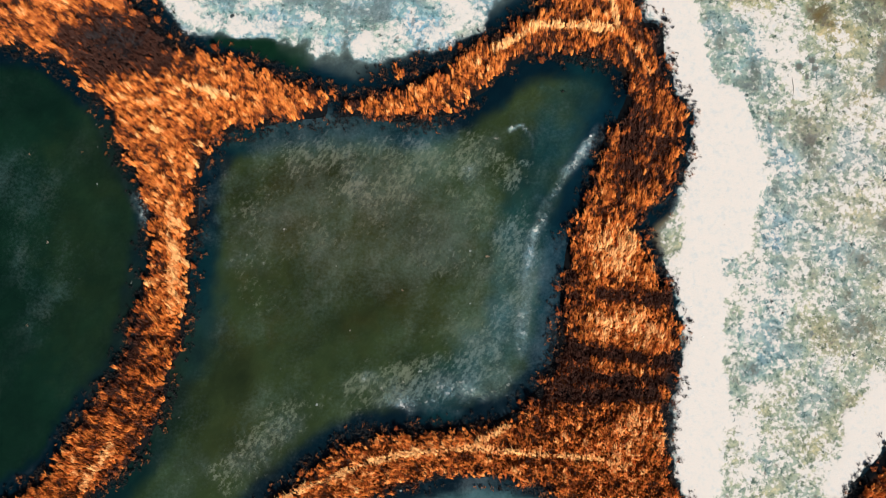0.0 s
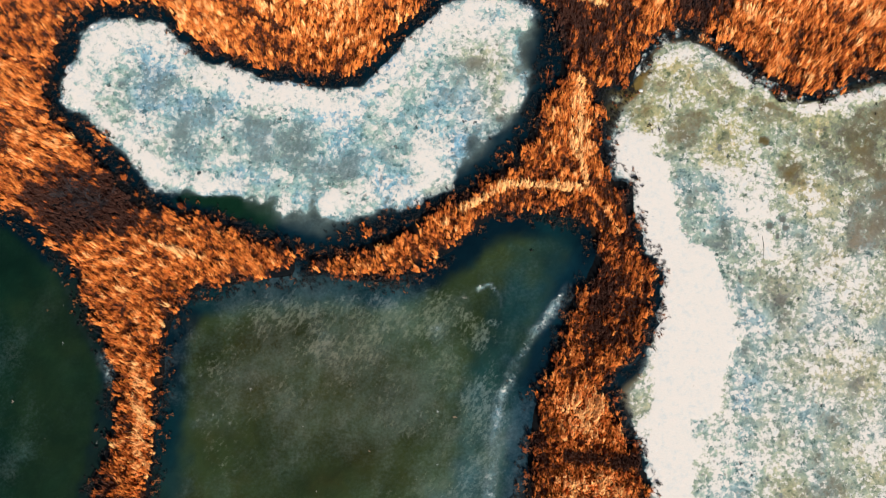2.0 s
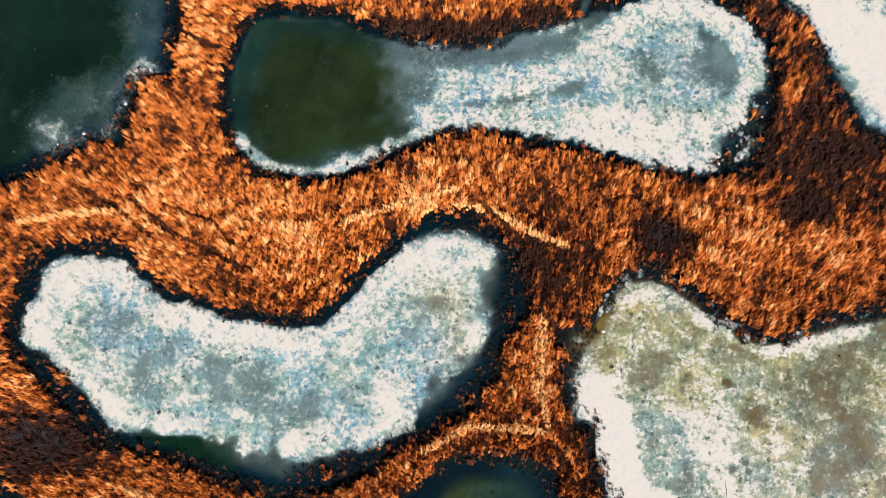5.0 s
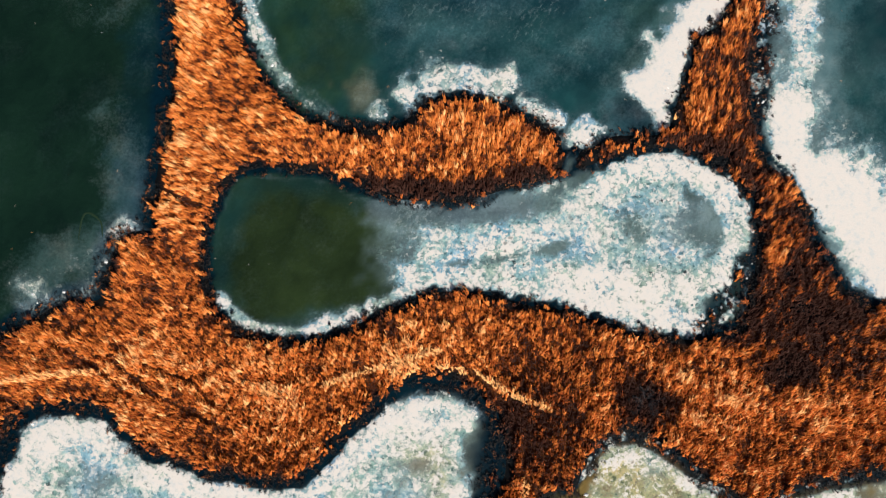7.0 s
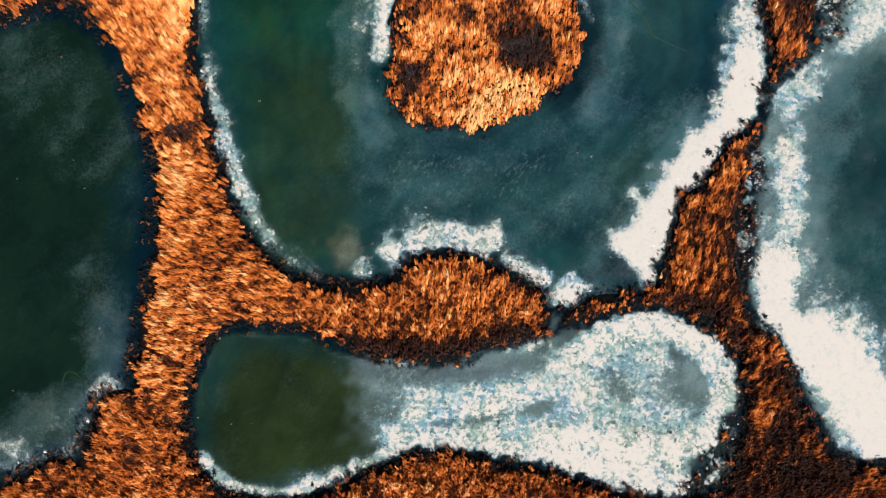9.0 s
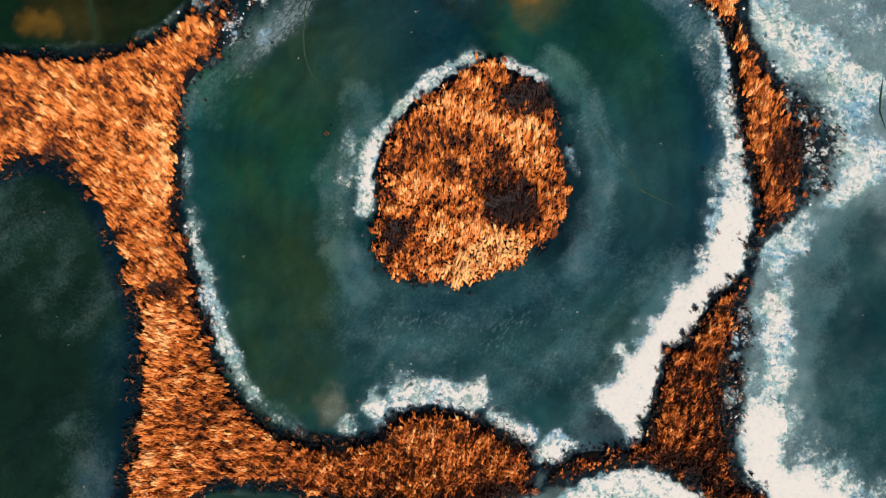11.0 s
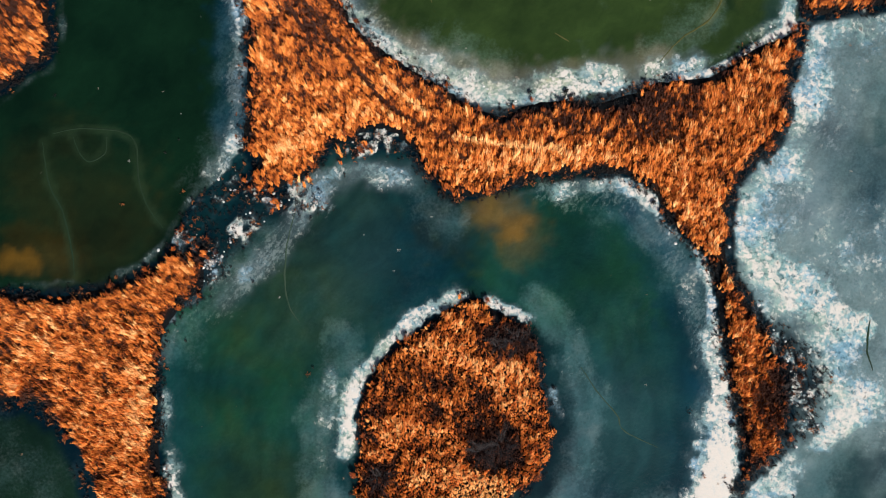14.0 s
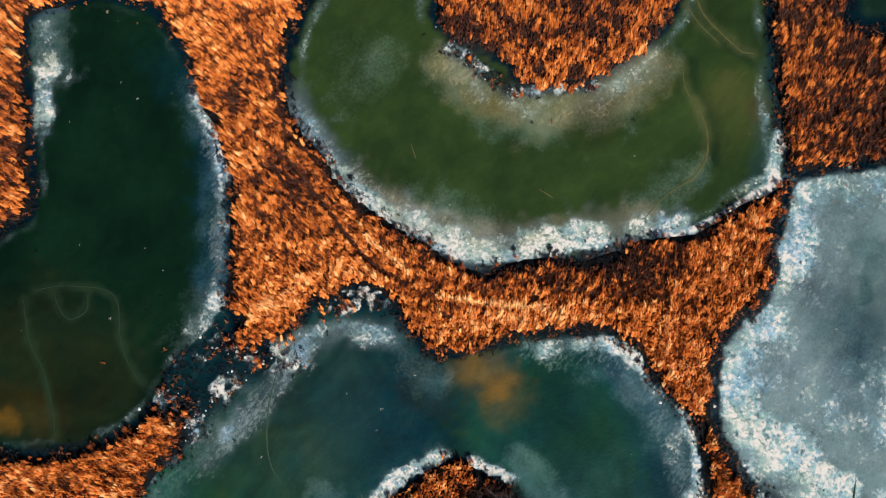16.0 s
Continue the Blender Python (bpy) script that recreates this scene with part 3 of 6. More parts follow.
stroke("kidney_pond", "crust", 0.95, 3.1, 7.4, 38.5, 13.7, 43.3)
stroke("kidney_pond", "fern", 0.25, 2.6, -15, 37.5, -4, 36.5)
stroke("kidney_pond", "clear", 0.3, 2.6, -15, 37.5, -4, 36.5)
stroke("kidney_pond", "needle", 0.6, 5.0, -20, 37, -6, 38, 8, 46)
stroke("kidney_pond", "crust", 1.2, 2.0, -11.3, 31.1)
stroke("kidney_pond", "slate", 0.5, 5.4, -37.1, 48.6, -28.3, 42.2, -20.3, 39.1)
stroke("kidney_pond", "clear", 0.2, 4.7, -36.3, 48.6, -28.3, 42.2, -17.1, 39.1)
stroke("kidney_pond", "cyan", 0.9, 6.2, -11.6, 40.8, -0.5, 39.2, 5.8, 44.8)
stroke("kidney_pond", "silt", 0.9, 4.7, 10.5, 50.4, 11.4, 47.2)
stroke("kidney_pond", "clear", 0.25, 3.9, 10.5, 50.4, 11.4, 47.2)
stroke("kidney_pond", "clear", 0.18, 4.7, -16.3, 36.8, -13.1, 35.2)
stroke("kidney_pond", "clear", 1, 1.9, -31.2, 30.4, -25.7, 30.8, -20.2, 29.5)
stroke("kidney_pond", "deep", 1, 2.0, -31.2, 30.4, -25.7, 30.8, -20.2, 29.5)
stroke("kidney_pond", "clear", 1, 3.0, 18.9, 54.9, 18.7, 45.7)
stroke("kidney_pond", "ink", 0.89, 2.6, 18.9, 52.9, 18.9, 45.7)
stroke("kidney_pond", "blue", 0.4, 2.1, 18.9, 52.9, 18.9, 45.7)
stroke("kidney_pond", "clear", 1, 3.3, 16, 42, 9, 35)
stroke("kidney_pond", "ink", 0.89, 3.1, 15.3, 40.9, 9, 34.5)
stroke("kidney_pond", "blue", 0.4, 2.5, 15.3, 40.9, 9, 34.5)
stroke("kidney_pond", "clear", 1, 2.6, -2, 28.2, -9.8, 26.6, -16.2, 26.9)
stroke("kidney_pond", "ink", 0.89, 2.6, -2, 28.2, -9.8, 26.6, -16.2, 26.9)
stroke("kidney_pond", "blue", 0.4, 2.1, -2, 28.2, -9.8, 26.6, -16.2, 26.9)
stroke("kidney_pond", "clear", 1, 1.7, -46.5, 42.1, -40, 35.8)
stroke("kidney_pond", "ink", 1, 1.7, -46.5, 42.1, -40, 35.8)
stroke("white_pond", "crust", 1.3, 3.7, 33, 36.1, 34.9, 28.1, 36.9, 20.1, 38, 11.3, 36.7, 1.8, 36.2, -10, 36.1, -17.9, 35.6, -30.4)
stroke("white_pond", "crust", 1.3, 3.5, 42, 14.5, 41.9, 9.7, 40.3, 4.2)
stroke("white_pond", "crust", 1, 4.7, 50.9, 25.7)
stroke("white_pond", "crust", 1, 3.1, 43.2, -23.4)
stroke("white_pond", "crust", 1.2, 3.6, 62, -17.9, 56.4, -30.4)
stroke("white_pond", "slate", 0.7, 6.2, 52.3, 15.3, 52.2, 4.2)
stroke("white_pond", "clear", 0.12, 5.4, 53.1, 13.7, 50.6, 4.2)
stroke("white_pond", "clear", 0.12, 7.0, 55.1, -16.3, 60.1, 5.8)
stroke("white_pond", "cyan", 0.6, 4.7, 41.4, 32.1, 40.5, 24.1)
stroke("white_pond", "cyan", 0.5, 4.7, 45, -3.7, 44.1, -13.2)
stroke("white_pond", "crust", 1.3, 2.3, 30.8, 39.4, 33.5, 32.3)
stroke("white_pond", "khaki", 1, 7.0, 34.4, 48.2, 44.6, 43.5, 56.5, 41.9, 69.1, 42)
stroke("white_pond", "clear", 0.36, 5.4, 34.4, 47.4, 44.6, 45, 51, 42.7, 58.1, 41.2, 69.2, 43.6)
stroke("white_pond", "khaki", 0.6, 6.0, 62.8, 37.2, 68.2, 27.8)
stroke("white_pond", "clear", 0.34, 6.8, 62.8, 37.2, 68.2, 27.8)
stroke("white_pond", "crust", 0.95, 1.0, 34.4, 51.5, 40.7, 53, 48.2, 47.9, 55.7, 44.6, 62.1, 46.1, 69.2, 47.7)
stroke("white_pond", "clear", 1, 1.1, 32.4, 50.5, 33.6, 53.7, 36, 55.5, 39.9, 55.8, 42.7, 54.3, 45.5, 52.6, 48.6, 50.2, 51.8, 47.9, 55.3, 46.5, 58.9, 47.4, 63.7, 49.1, 69.9, 50.4)
stroke("white_pond", "ink", 1, 1.1, 32.4, 50.5, 33.6, 53.7, 36, 55.5, 39.9, 55.8, 42.7, 54.3, 45.5, 52.6, 48.6, 50.2, 51.8, 47.9, 55.3, 46.5, 58.9, 47.4, 63.7, 49.1, 69.9, 50.4)
stroke("white_pond", "umber", 0.25, 2.4, 45.3, 26.9)
stroke("white_pond", "cream", 0.8, 6.0, 64, 28, 62, 14, 65, 2)
stroke("white_pond", "cream", 0.6, 5.0, 56, 22, 58, 6)
stroke("white_pond", "crust", 0.72, 5.0, 63, 22, 61, 10)
stroke("white_pond", "crust", 1.3, 2.6, 40.5, 23, 42.5, 18, 43.5, 12)
stroke("white_pond", "crust", 0.95, 3.4, 45.5, 34, 48.5, 30)
stroke("white_pond", "clear", 0.12, 2.0, 45.3, 26.9)
stroke("white_pond", "clear", 0.9, 0.6, 49.5, 40.3, 50, 40.1)
stroke("white_pond", "ink", 0.8, 0.6, 49.5, 40.3, 50, 40.1)
stroke("white_pond", "clear", 0.9, 0.5, 50.5, 28.3)
stroke("white_pond", "slate", 0.8, 0.5, 50.5, 28.3)
stroke("white_pond", "clear", 0.9, 0.5, 51.6, 26.8)
stroke("white_pond", "slate", 0.8, 0.5, 51.6, 26.8)
stroke("white_pond", "clear", 0.9, 0.4, 52.7, 27.9)
stroke("white_pond", "slate", 0.8, 0.4, 52.7, 27.9)
stroke("white_pond", "clear", 0.9, 0.4, 52.2, 29.3)
stroke("white_pond", "slate", 0.8, 0.4, 52.2, 29.3)
stroke("white_pond", "clear", 0.4, 1.2, 61.9, 29.4, 62.2, 25.4)
stroke("white_pond", "clear", 0.9, 1.7, 28.8, 5.7, 30.8, 7.3)
stroke("white_pond", "clear", 0.9, 1.6, 30.2, -23.4, 31, -21)
stroke("white_pond", "ochre", 0.3, 2.0, 43.9, 50.2)
stroke("white_pond", "ochre", 0.28, 1.6, 48.6, 45.1, 51, 43.5)
stroke("white_pond", "ochre", 0.3, 2.3, 56.4, 35.6)
stroke("white_pond", "ochre", 0.2, 1.9, 39.1, 32.4)
stroke("white_pond", "ochre", 0.3, 2.6, 57.3, 32.9)
stroke("white_pond", "ochre", 0.25, 2.3, 59.6, 25.7)
stroke("white_pond", "ochre", 0.22, 1.9, 52.4, 18.5, 53.1, 13.7)
stroke("white_pond", "ochre", 0.3, 3.1, 39.1, 50.6, 34.4, 47.4)
stroke("white_pond", "ochre", 0.2, 1.7, 48.9, -2.2)
stroke("white_pond", "ochre", 0.2, 2.3, 55.1, -10)
stroke("kidney_pond", "clear", 0.9, 1.1, 19.2, 50, 18.8, 46, 17, 42)
stroke("kidney_pond", "ink", 0.95, 1.5, 19.6, 54, 18.8, 48, 18.4, 44, 15.6, 39.6, 11, 35.6, 4, 31, -2, 28.6, -10, 26.6)
stroke("little_pond", "haze", 0.6, 3.9, 5.4, -31.9)
stroke("dumbbell_pond", "haze", 0.38, 3.4, 5.8, 84.4, 14.3, 85.5)
stroke("dumbbell_pond", "crust", 0.9, 3.1, 11, 81.3, 21.3, 82.3, 30.1, 84.8)
stroke("dumbbell_pond", "crust", 0.95, 2.8, 8.7, 76.5, 17.4, 77.8, 27.7, 77.6, 37.3, 76.9, 46.8, 76.2, 52.4, 79.5)
stroke("dumbbell_pond", "crust", 0.97, 2.2, 31.6, 88, 36.4, 92, 44.4, 93.9, 51.6, 91, 54.4, 85.1, 53.2, 79.5)
stroke("dumbbell_pond", "crust", 0.97, 2.3, 27.7, 74.4, 37.3, 72.5, 48.4, 71.3)
stroke("dumbbell_pond", "crust", 0.6, 4.7, 21.3, 83.1, 29.3, 80)
stroke("dumbbell_pond", "cyan", 0.95, 10.1, 15, 81.4, 33.2, 84.8, 45.2, 83.4)
stroke("dumbbell_pond", "slate", 0.4, 3.1, 44.4, 85.8, 45.2, 83.4)
stroke("dumbbell_pond", "crust", 0.6, 7.4, 34, 85.6, 45.2, 83.4)
stroke("dumbbell_pond", "haze", 0.6, 5.0, 30, 84.5, 48, 84)
stroke("dumbbell_pond", "clear", 0.22, 3.2, 33, 82.5, 41, 84.5, 46, 83.5)
stroke("dumbbell_pond", "clear", 0.42, 0.7, 13.4, 78.9, 21.7, 80.5, 29, 82)
stroke("dumbbell_pond", "teal", 0.5, 1.6, -12, 69.6, -3, 71.2)
stroke("dumbbell_pond", "deepteal", 0.55, 2.2, -18.6, 71.4, -20, 78, -18, 87, -13, 91, -4, 90.4, 8, 87)
stroke("dumbbell_pond", "crust", 0.34, 2.4, 6, 77, 4.5, 81, 8, 84)
stroke("dumbbell_pond", "needle", 0.55, 3.4, 6, 85.5, 12, 84, 8, 78)
stroke("dumbbell_pond", "crust", 0.22, 1.2, -19.6, 73, -20, 79)
stroke("dumbbell_pond", "crust", 0.8, 1.2, -19.5, 73.8, -15, 70.1, -8.6, 68.7, -2.3, 70.6, 5.5, 74.5)
stroke("dumbbell_pond", "haze", 0.5, 1.7, 3.7, 88, 13.3, 87.3, 21.3, 88.6)
stroke("dumbbell_pond", "crust", 0.45, 1.6, 27.6, 91.1, 23.6, 89.1)
stroke("dumbbell_pond", "slate", 0.6, 1.7, 3, 86.8, 9, 86.6, 16, 86.8, 23, 87.6)
stroke("dumbbell_pond", "clear", 0.5, 1.2, 5, 87, 9, 86.8, 16, 87, 23, 87.8)
stroke("dumbbell_pond", "crust", 1.0, 2.3, 13, 76.4, 20, 76.2, 28, 75.4, 36, 73.5, 45, 71.6)
stroke("dumbbell_pond", "crust", 0.98, 2.8, 33, 76, 42, 75.6, 48, 77)
stroke("dumbbell_pond", "crust", 0.98, 2.0, 50.5, 91, 53.2, 86.5, 53.2, 82, 51, 78)
stroke("dumbbell_pond", "slate", 0.7, 1.8, 43.6, 85.6, 44.4, 83)
stroke("dumbbell_pond", "crust", 0.66, 4.2, 33, 85, 38, 80, 46, 79.5)
stroke("dumbbell_pond", "crust", 0.6, 3.0, 36, 90, 44, 90)
stroke("dumbbell_pond", "clear", 1, 1.5, 55.2, 80, 53, 75.8, 50.8, 72.4, 48.6, 69.8)
stroke("dumbbell_pond", "ink", 0.95, 1.7, 55.2, 80, 53, 75.8, 50.8, 72.4, 48.6, 69.8)
stroke("dumbbell_pond", "blue", 0.5, 0.8, 52.4, 76, 50.2, 73)
stroke("dumbbell_pond", "crust", 0.6, 0.5, 52.6, 72.9, 51.4, 71.6)
stroke("northwest_pool", "haze", 0.55, 3.1, -34, 98.2, -32.8, 87.2)
stroke("northwest_pool", "haze", 0.6, 4.4, -45.8, 75.8, -38.1, 79.6)
stroke("northwest_pool", "blue", 0.45, 3.2, -29.2, 112, -30, 98, -31.5, 86)
stroke("northwest_pool", "crust", 0.38, 2.6, -46.5, 73.2, -38.8, 77.3, -32.7, 83.2)
stroke("northwest_pool", "haze", 0.2, 7.0, -44.7, 130.2, -34.6, 116.6)
stroke("northwest_pool", "crust", 0.55, 1.7, -33.1, 84, -31.8, 82.4)
stroke("northwest_pool", "crust", 0.5, 2.0, -44.9, 74.4, -37.9, 75.3)
stroke("northwest_pool", "ink", 0.6, 3.9, -28.2, 106.3, -28.8, 87.2)
stroke("round_lagoon", "green", 0.9, 16.3, -11.7, 141.6, -11.3, 125.7)
stroke("round_lagoon", "moss", 0.35, 4.5, -2.2, 111, -1.8, 127)
stroke("round_lagoon", "moss", 0.5, 9.3, -7.5, 122.7, -4, 108.2)
stroke("round_lagoon", "moss", 0.5, 10.1, 1.5, 161.9, -1.5, 152.2)
stroke("round_lagoon", "teal", 0.8, 14.8, 41.9, 133.6, 34.1, 116.1, 18.2, 114.3)
stroke("round_lagoon", "blue", 0.4, 8.0, 10.4, 159.4, 24, 158.4)
stroke("round_lagoon", "ink", 0.6, 2.6, 20.5, 159.5, 22.6, 155)
stroke("round_lagoon", "blue", 0.5, 2.0, 3.6, 124, 4.2, 132)
stroke("round_lagoon", "green", 0.8, 11.7, 33.7, 157.5, 45.7, 155.3)
stroke("round_lagoon", "ochre", 0.4, 2.6, 23.9, 165.6, 25.9, 165.6, 27.6, 164.3)
stroke("round_lagoon", "ochre", 0.3, 2.0, 27.6, 163.1)
stroke("round_lagoon", "ochre", 0.2, 3.1, 28.8, 160.6)
stroke("round_lagoon", "umber", 0.4, 4.7, 18.3, 164.5)
stroke("round_lagoon", "haze", 0.4, 2.3, 15.1, 166.1, 19.1, 163.3)
stroke("round_lagoon", "crust", 0.45, 1.4, -21.5, 139.1, -20.7, 129.5, -18.7, 121.6, -16.1, 114.6, -13.3, 108.3)
stroke("round_lagoon", "haze", 0.5, 3.1, -19.8, 145.5, -15.9, 151.1, -8.9, 161.7)
stroke("round_lagoon", "crust", 0.5, 1.2, -3.4, 167.8, 4.5, 171.5, 12.6, 170.3)
stroke("round_lagoon", "needle", 0.65, 2.2, 32, 168, 38.4, 168, 43.6, 166.6, 47.6, 163.4, 50, 159.6, 53, 155, 54.6, 147)
stroke("round_lagoon", "haze", 0.45, 2.6, 38.4, 167.6, 43.6, 166, 48, 162, 50.5, 158.4, 53.6, 152)
stroke("round_lagoon", "crust", 0.52, 1.2, 34, 168.6, 37.5, 169.4, 43.8, 169.4)
stroke("round_lagoon", "crust", 0.85, 1.1, 43.8, 169.4, 48.4, 166.4, 52.1, 163.2, 54.6, 159.4, 56, 154, 56.4, 147)
stroke("round_lagoon", "crust", 0.75, 1.4, 54.7, 148.2, 57.4, 141, 56.6, 133.8)
stroke("round_lagoon", "crust", 1.1, 2.5, 57, 130.7, 55.4, 124.3, 52.3, 119.5)
stroke("round_lagoon", "haze", 0.85, 5.0, 38.5, 103.5, 44, 111, 50, 119.5)
stroke("round_lagoon", "crust", 1.2, 3.0, 51.5, 117.9, 48.3, 114, 43.6, 108.4)
stroke("round_lagoon", "crust", 0.34, 1.6, -12.1, 160.4, -6.6, 164.6, 1.4, 168.7)
stroke("round_lagoon", "crust", 0.24, 2.0, -14.8, 154.4, -12.1, 160.4)
stroke("round_lagoon", "ink", 0.95, 3.6, -18.5, 160.3, -15, 164.8, -10.7, 167.3, -3.4, 167)
stroke("round_lagoon", "needle", 0.75, 2.2, -16, 150, -12.2, 153, -9.3, 156, -4.3, 162, 0, 168.2)
stroke("round_lagoon", "ink", 0.95, 2.8, -16, 157.2, -14.7, 159.2, -9.9, 164, -4.3, 167)
stroke("round_lagoon", "clear", 0.8, 2.4, -14.7, 159.2, -9.9, 164, -4.3, 167)
stroke("round_lagoon", "slate", 0.45, 1.8, -13, 152, -9.3, 156, -4.3, 162, 0, 168.2, 6, 170.8, 12.1, 169.8)
stroke("round_lagoon", "crust", 0.42, 1.6, -9.3, 156, -4.3, 162, 0, 168.2, 6, 170.8, 12.1, 169.8)
stroke("round_lagoon", "ink", 0.9, 2.3, 4.5, 174.9, 10.9, 175)
stroke("round_lagoon", "clear", 1, 1.9, 4.5, 175.3, 10.9, 175.1)
stroke("round_lagoon", "crust", 1, 1.9, 56.7, 137.6, 57.5, 130.2, 54.3, 123.7)
stroke("round_lagoon", "crust", 1.2, 3.0, 50.3, 118, 44.7, 109, 41.6, 104.2)
stroke("round_lagoon", "crust", 1.1, 1.7, 42.5, 100.2)
stroke("round_lagoon", "clear", 0.9, 2.0, 38.4, 100.9, 40, 99)
stroke("round_lagoon", "ink", 0.88, 2.8, 37.6, 100.9, 41, 99.6)
stroke("round_lagoon", "crust", 0.9, 0.5, 42.3, 102.5, 42.6, 98.6)
stroke("round_lagoon", "clear", 0.8, 1.7, 30, 99.2)
stroke("round_lagoon", "crust", 0.82, 2.0, 10.4, 104.9, 15.2, 105.5, 20, 104.5)
stroke("round_lagoon", "crust", 0.9, 1.9, 6.5, 103.6)
stroke("round_lagoon", "crust", 0.6, 1.9, 2.5, 100.8)
stroke("round_lagoon", "crust", 0.9, 1.2, 22.8, 102.4, 28, 99.6)
stroke("round_lagoon", "crust", 0.85, 1.9, 31.3, 96.8, 32.8, 98.8)
stroke("round_lagoon", "crust", 0.56, 1.4, -20.7, 128.9, -17.2, 117.7, -14.6, 111.3, -10.4, 104.1, -3.8, 100.1)
stroke("round_lagoon", "haze", 0.28, 8.3, 12.3, 114.1, 35.1, 112.1)
stroke("round_lagoon", "blue", 0.35, 2.4, 3.5, 108, 3.2, 121)
stroke("round_lagoon", "blue", 0.4, 3.0, 14, 118, 30, 119, 40, 125)
stroke("round_lagoon", "deepteal", 0.5, 2.6, 26, 110, 30, 107)
stroke("round_lagoon", "deepteal", 0.4, 1.6, 38, 118, 42, 122)
stroke("round_lagoon", "moss", 0.25, 4.0, 42, 114, 40, 108)
stroke("round_lagoon", "needle", 0.4, 5.0, 9, 115, 30, 113)
stroke("round_lagoon", "silt", 0.5, 2.0, 0.1, 103.1)
stroke("round_lagoon", "haze", 0.6, 2.0, 0.5, 103.5)
stroke("round_lagoon", "crust", 0.85, 1.4, 4.6, 131.5, 5.5, 139.5, 9.4, 145.5, 14.5, 150.4, 20.1, 153.1)
stroke("round_lagoon", "crust", 1, 0.9, 24.1, 152.7, 28.9, 150.2)
stroke("round_lagoon", "haze", 0.7, 2.6, 4, 146, 0.9, 139.4, 0.7, 126.3, 4.5, 119.5)
stroke("round_lagoon", "crust", 0.3, 1.6, 2.2, 142, 1.4, 130)
stroke("round_lagoon", "haze", 0.28, 8.6, 7.1, 116.5, 26.2, 115.2, 38.8, 119.3)
stroke("round_lagoon", "crust", 0.32, 2.6, 50.9, 161.8, 53.3, 155.4, 54.4, 146.6, 55.2, 140.2, 54.8, 133.8, 53.8, 126.7)
stroke("round_lagoon", "blue", 0.75, 3.6, 45.6, 165.3, 48.9, 161.8, 51.7, 156.2, 53.3, 146.5, 54.2, 140.2, 54, 133.8, 52.6, 125.8)
stroke("round_lagoon", "blue", 0.5, 2.3, -20.5, 143.9, -20.5, 135.9, -18.9, 126.4, -16.3, 118.5)
stroke("round_lagoon", "haze", 0.8, 2.0, 36.2, 140.7, 37.5, 133.6, 35.1, 127.2)
stroke("round_lagoon", "ink", 0.85, 2.6, 32.6, 144.6, 34.6, 138.3, 34.3, 131.1, 30.8, 125.5)
stroke("round_lagoon", "clear", 1, 2.6, 32.6, 144.6, 35, 138.3, 34.3, 131.1, 30.8, 125.5)
stroke("round_lagoon", "crust", 0.4, 0.8, 33.4, 139.9, 34.7, 136.7)
stroke("round_lagoon", "haze", 0.65, 2.2, 31, 153, 36, 147, 38.4, 139, 38, 130, 34.5, 122.5)
stroke("round_lagoon", "needle", 0.4, 2.2, 36, 147, 38.4, 139, 38, 130)
stroke("east_lagoon", "crust", 0.58, 2.6, 60.2, 168.4, 60.5, 160.3, 64.9, 153.9, 70.5, 150.8, 77.7, 151.3)
stroke("east_lagoon", "crust", 0.7, 2.8, 68.1, 175.8, 63.3, 170.1)
stroke("east_lagoon", "crust", 0.85, 2.3, 77.7, 139.7, 70.5, 133.2, 66.6, 127.6)
stroke("east_lagoon", "crust", 0.8, 2.3, 63.8, 122.9, 63.4, 115, 64, 109.5)
stroke("east_lagoon", "haze", 0.9, 4.7, 77.7, 142.1, 69.7, 129.3, 64.2, 121.3)
stroke("east_lagoon", "haze", 0.6, 7.8, 68.1, 164.5, 77, 169.4)
stroke("east_lagoon", "crust", 0.42, 3.1, 68.9, 156.4, 76.9, 156.5)
stroke("east_lagoon", "teal", 1, 11.7, 76.1, 118.3)
stroke("east_lagoon", "teal", 1, 9.3, 74.5, 124, 74.3, 106.3)
stroke("east_lagoon", "deepteal", 0.45, 6.0, 77, 118, 78, 98)
stroke("east_lagoon", "deepteal", 0.8, 7.0, 73.6, 115.9, 75.1, 101.5)
stroke("east_lagoon", "clear", 0.9, 10.1, 76.1, 116.7)
stroke("east_lagoon", "clear", 0.95, 8.6, 74.5, 124, 73.6, 115.9, 75.9, 101.5)
stroke("east_lagoon", "crust", 0.55, 3.1, 61.4, 127.6)
stroke("east_lagoon", "crust", 0.95, 2.0, 62.8, 119, 63.1, 107.7, 61.5, 101.3)
stroke("east_lagoon", "crust", 1.1, 3.3, 60.7, 101.3, 61.1, 94.1, 64.7, 91.8)
stroke("east_lagoon", "crust", 1.2, 4.7, 67.1, 90.3, 73.4, 83.3, 75.7, 77.8)
stroke("east_lagoon", "haze", 0.8, 4.7, 69.7, 133.7, 64.8, 119.8)
stroke("east_lagoon", "ink", 1, 2.6, 65.7, 147.5, 68.9, 142.8, 68.1, 136.4)
stroke("east_lagoon", "clear", 1, 2.5, 65.3, 147.5, 68.5, 142.8, 67.7, 136.4)
stroke("east_lagoon", "ink", 1, 1.6, 58.3, 117.3, 57.1, 109.2, 56.9, 101.2)
stroke("east_lagoon", "clear", 0.9, 1.4, 58.3, 117.3, 57.1, 109.2, 56.9, 101.2)
stroke("east_lagoon", "crust", 0.62, 3.1, 60.2, 169.5, 64.2, 173.5, 69, 180, 71.4, 184.9)
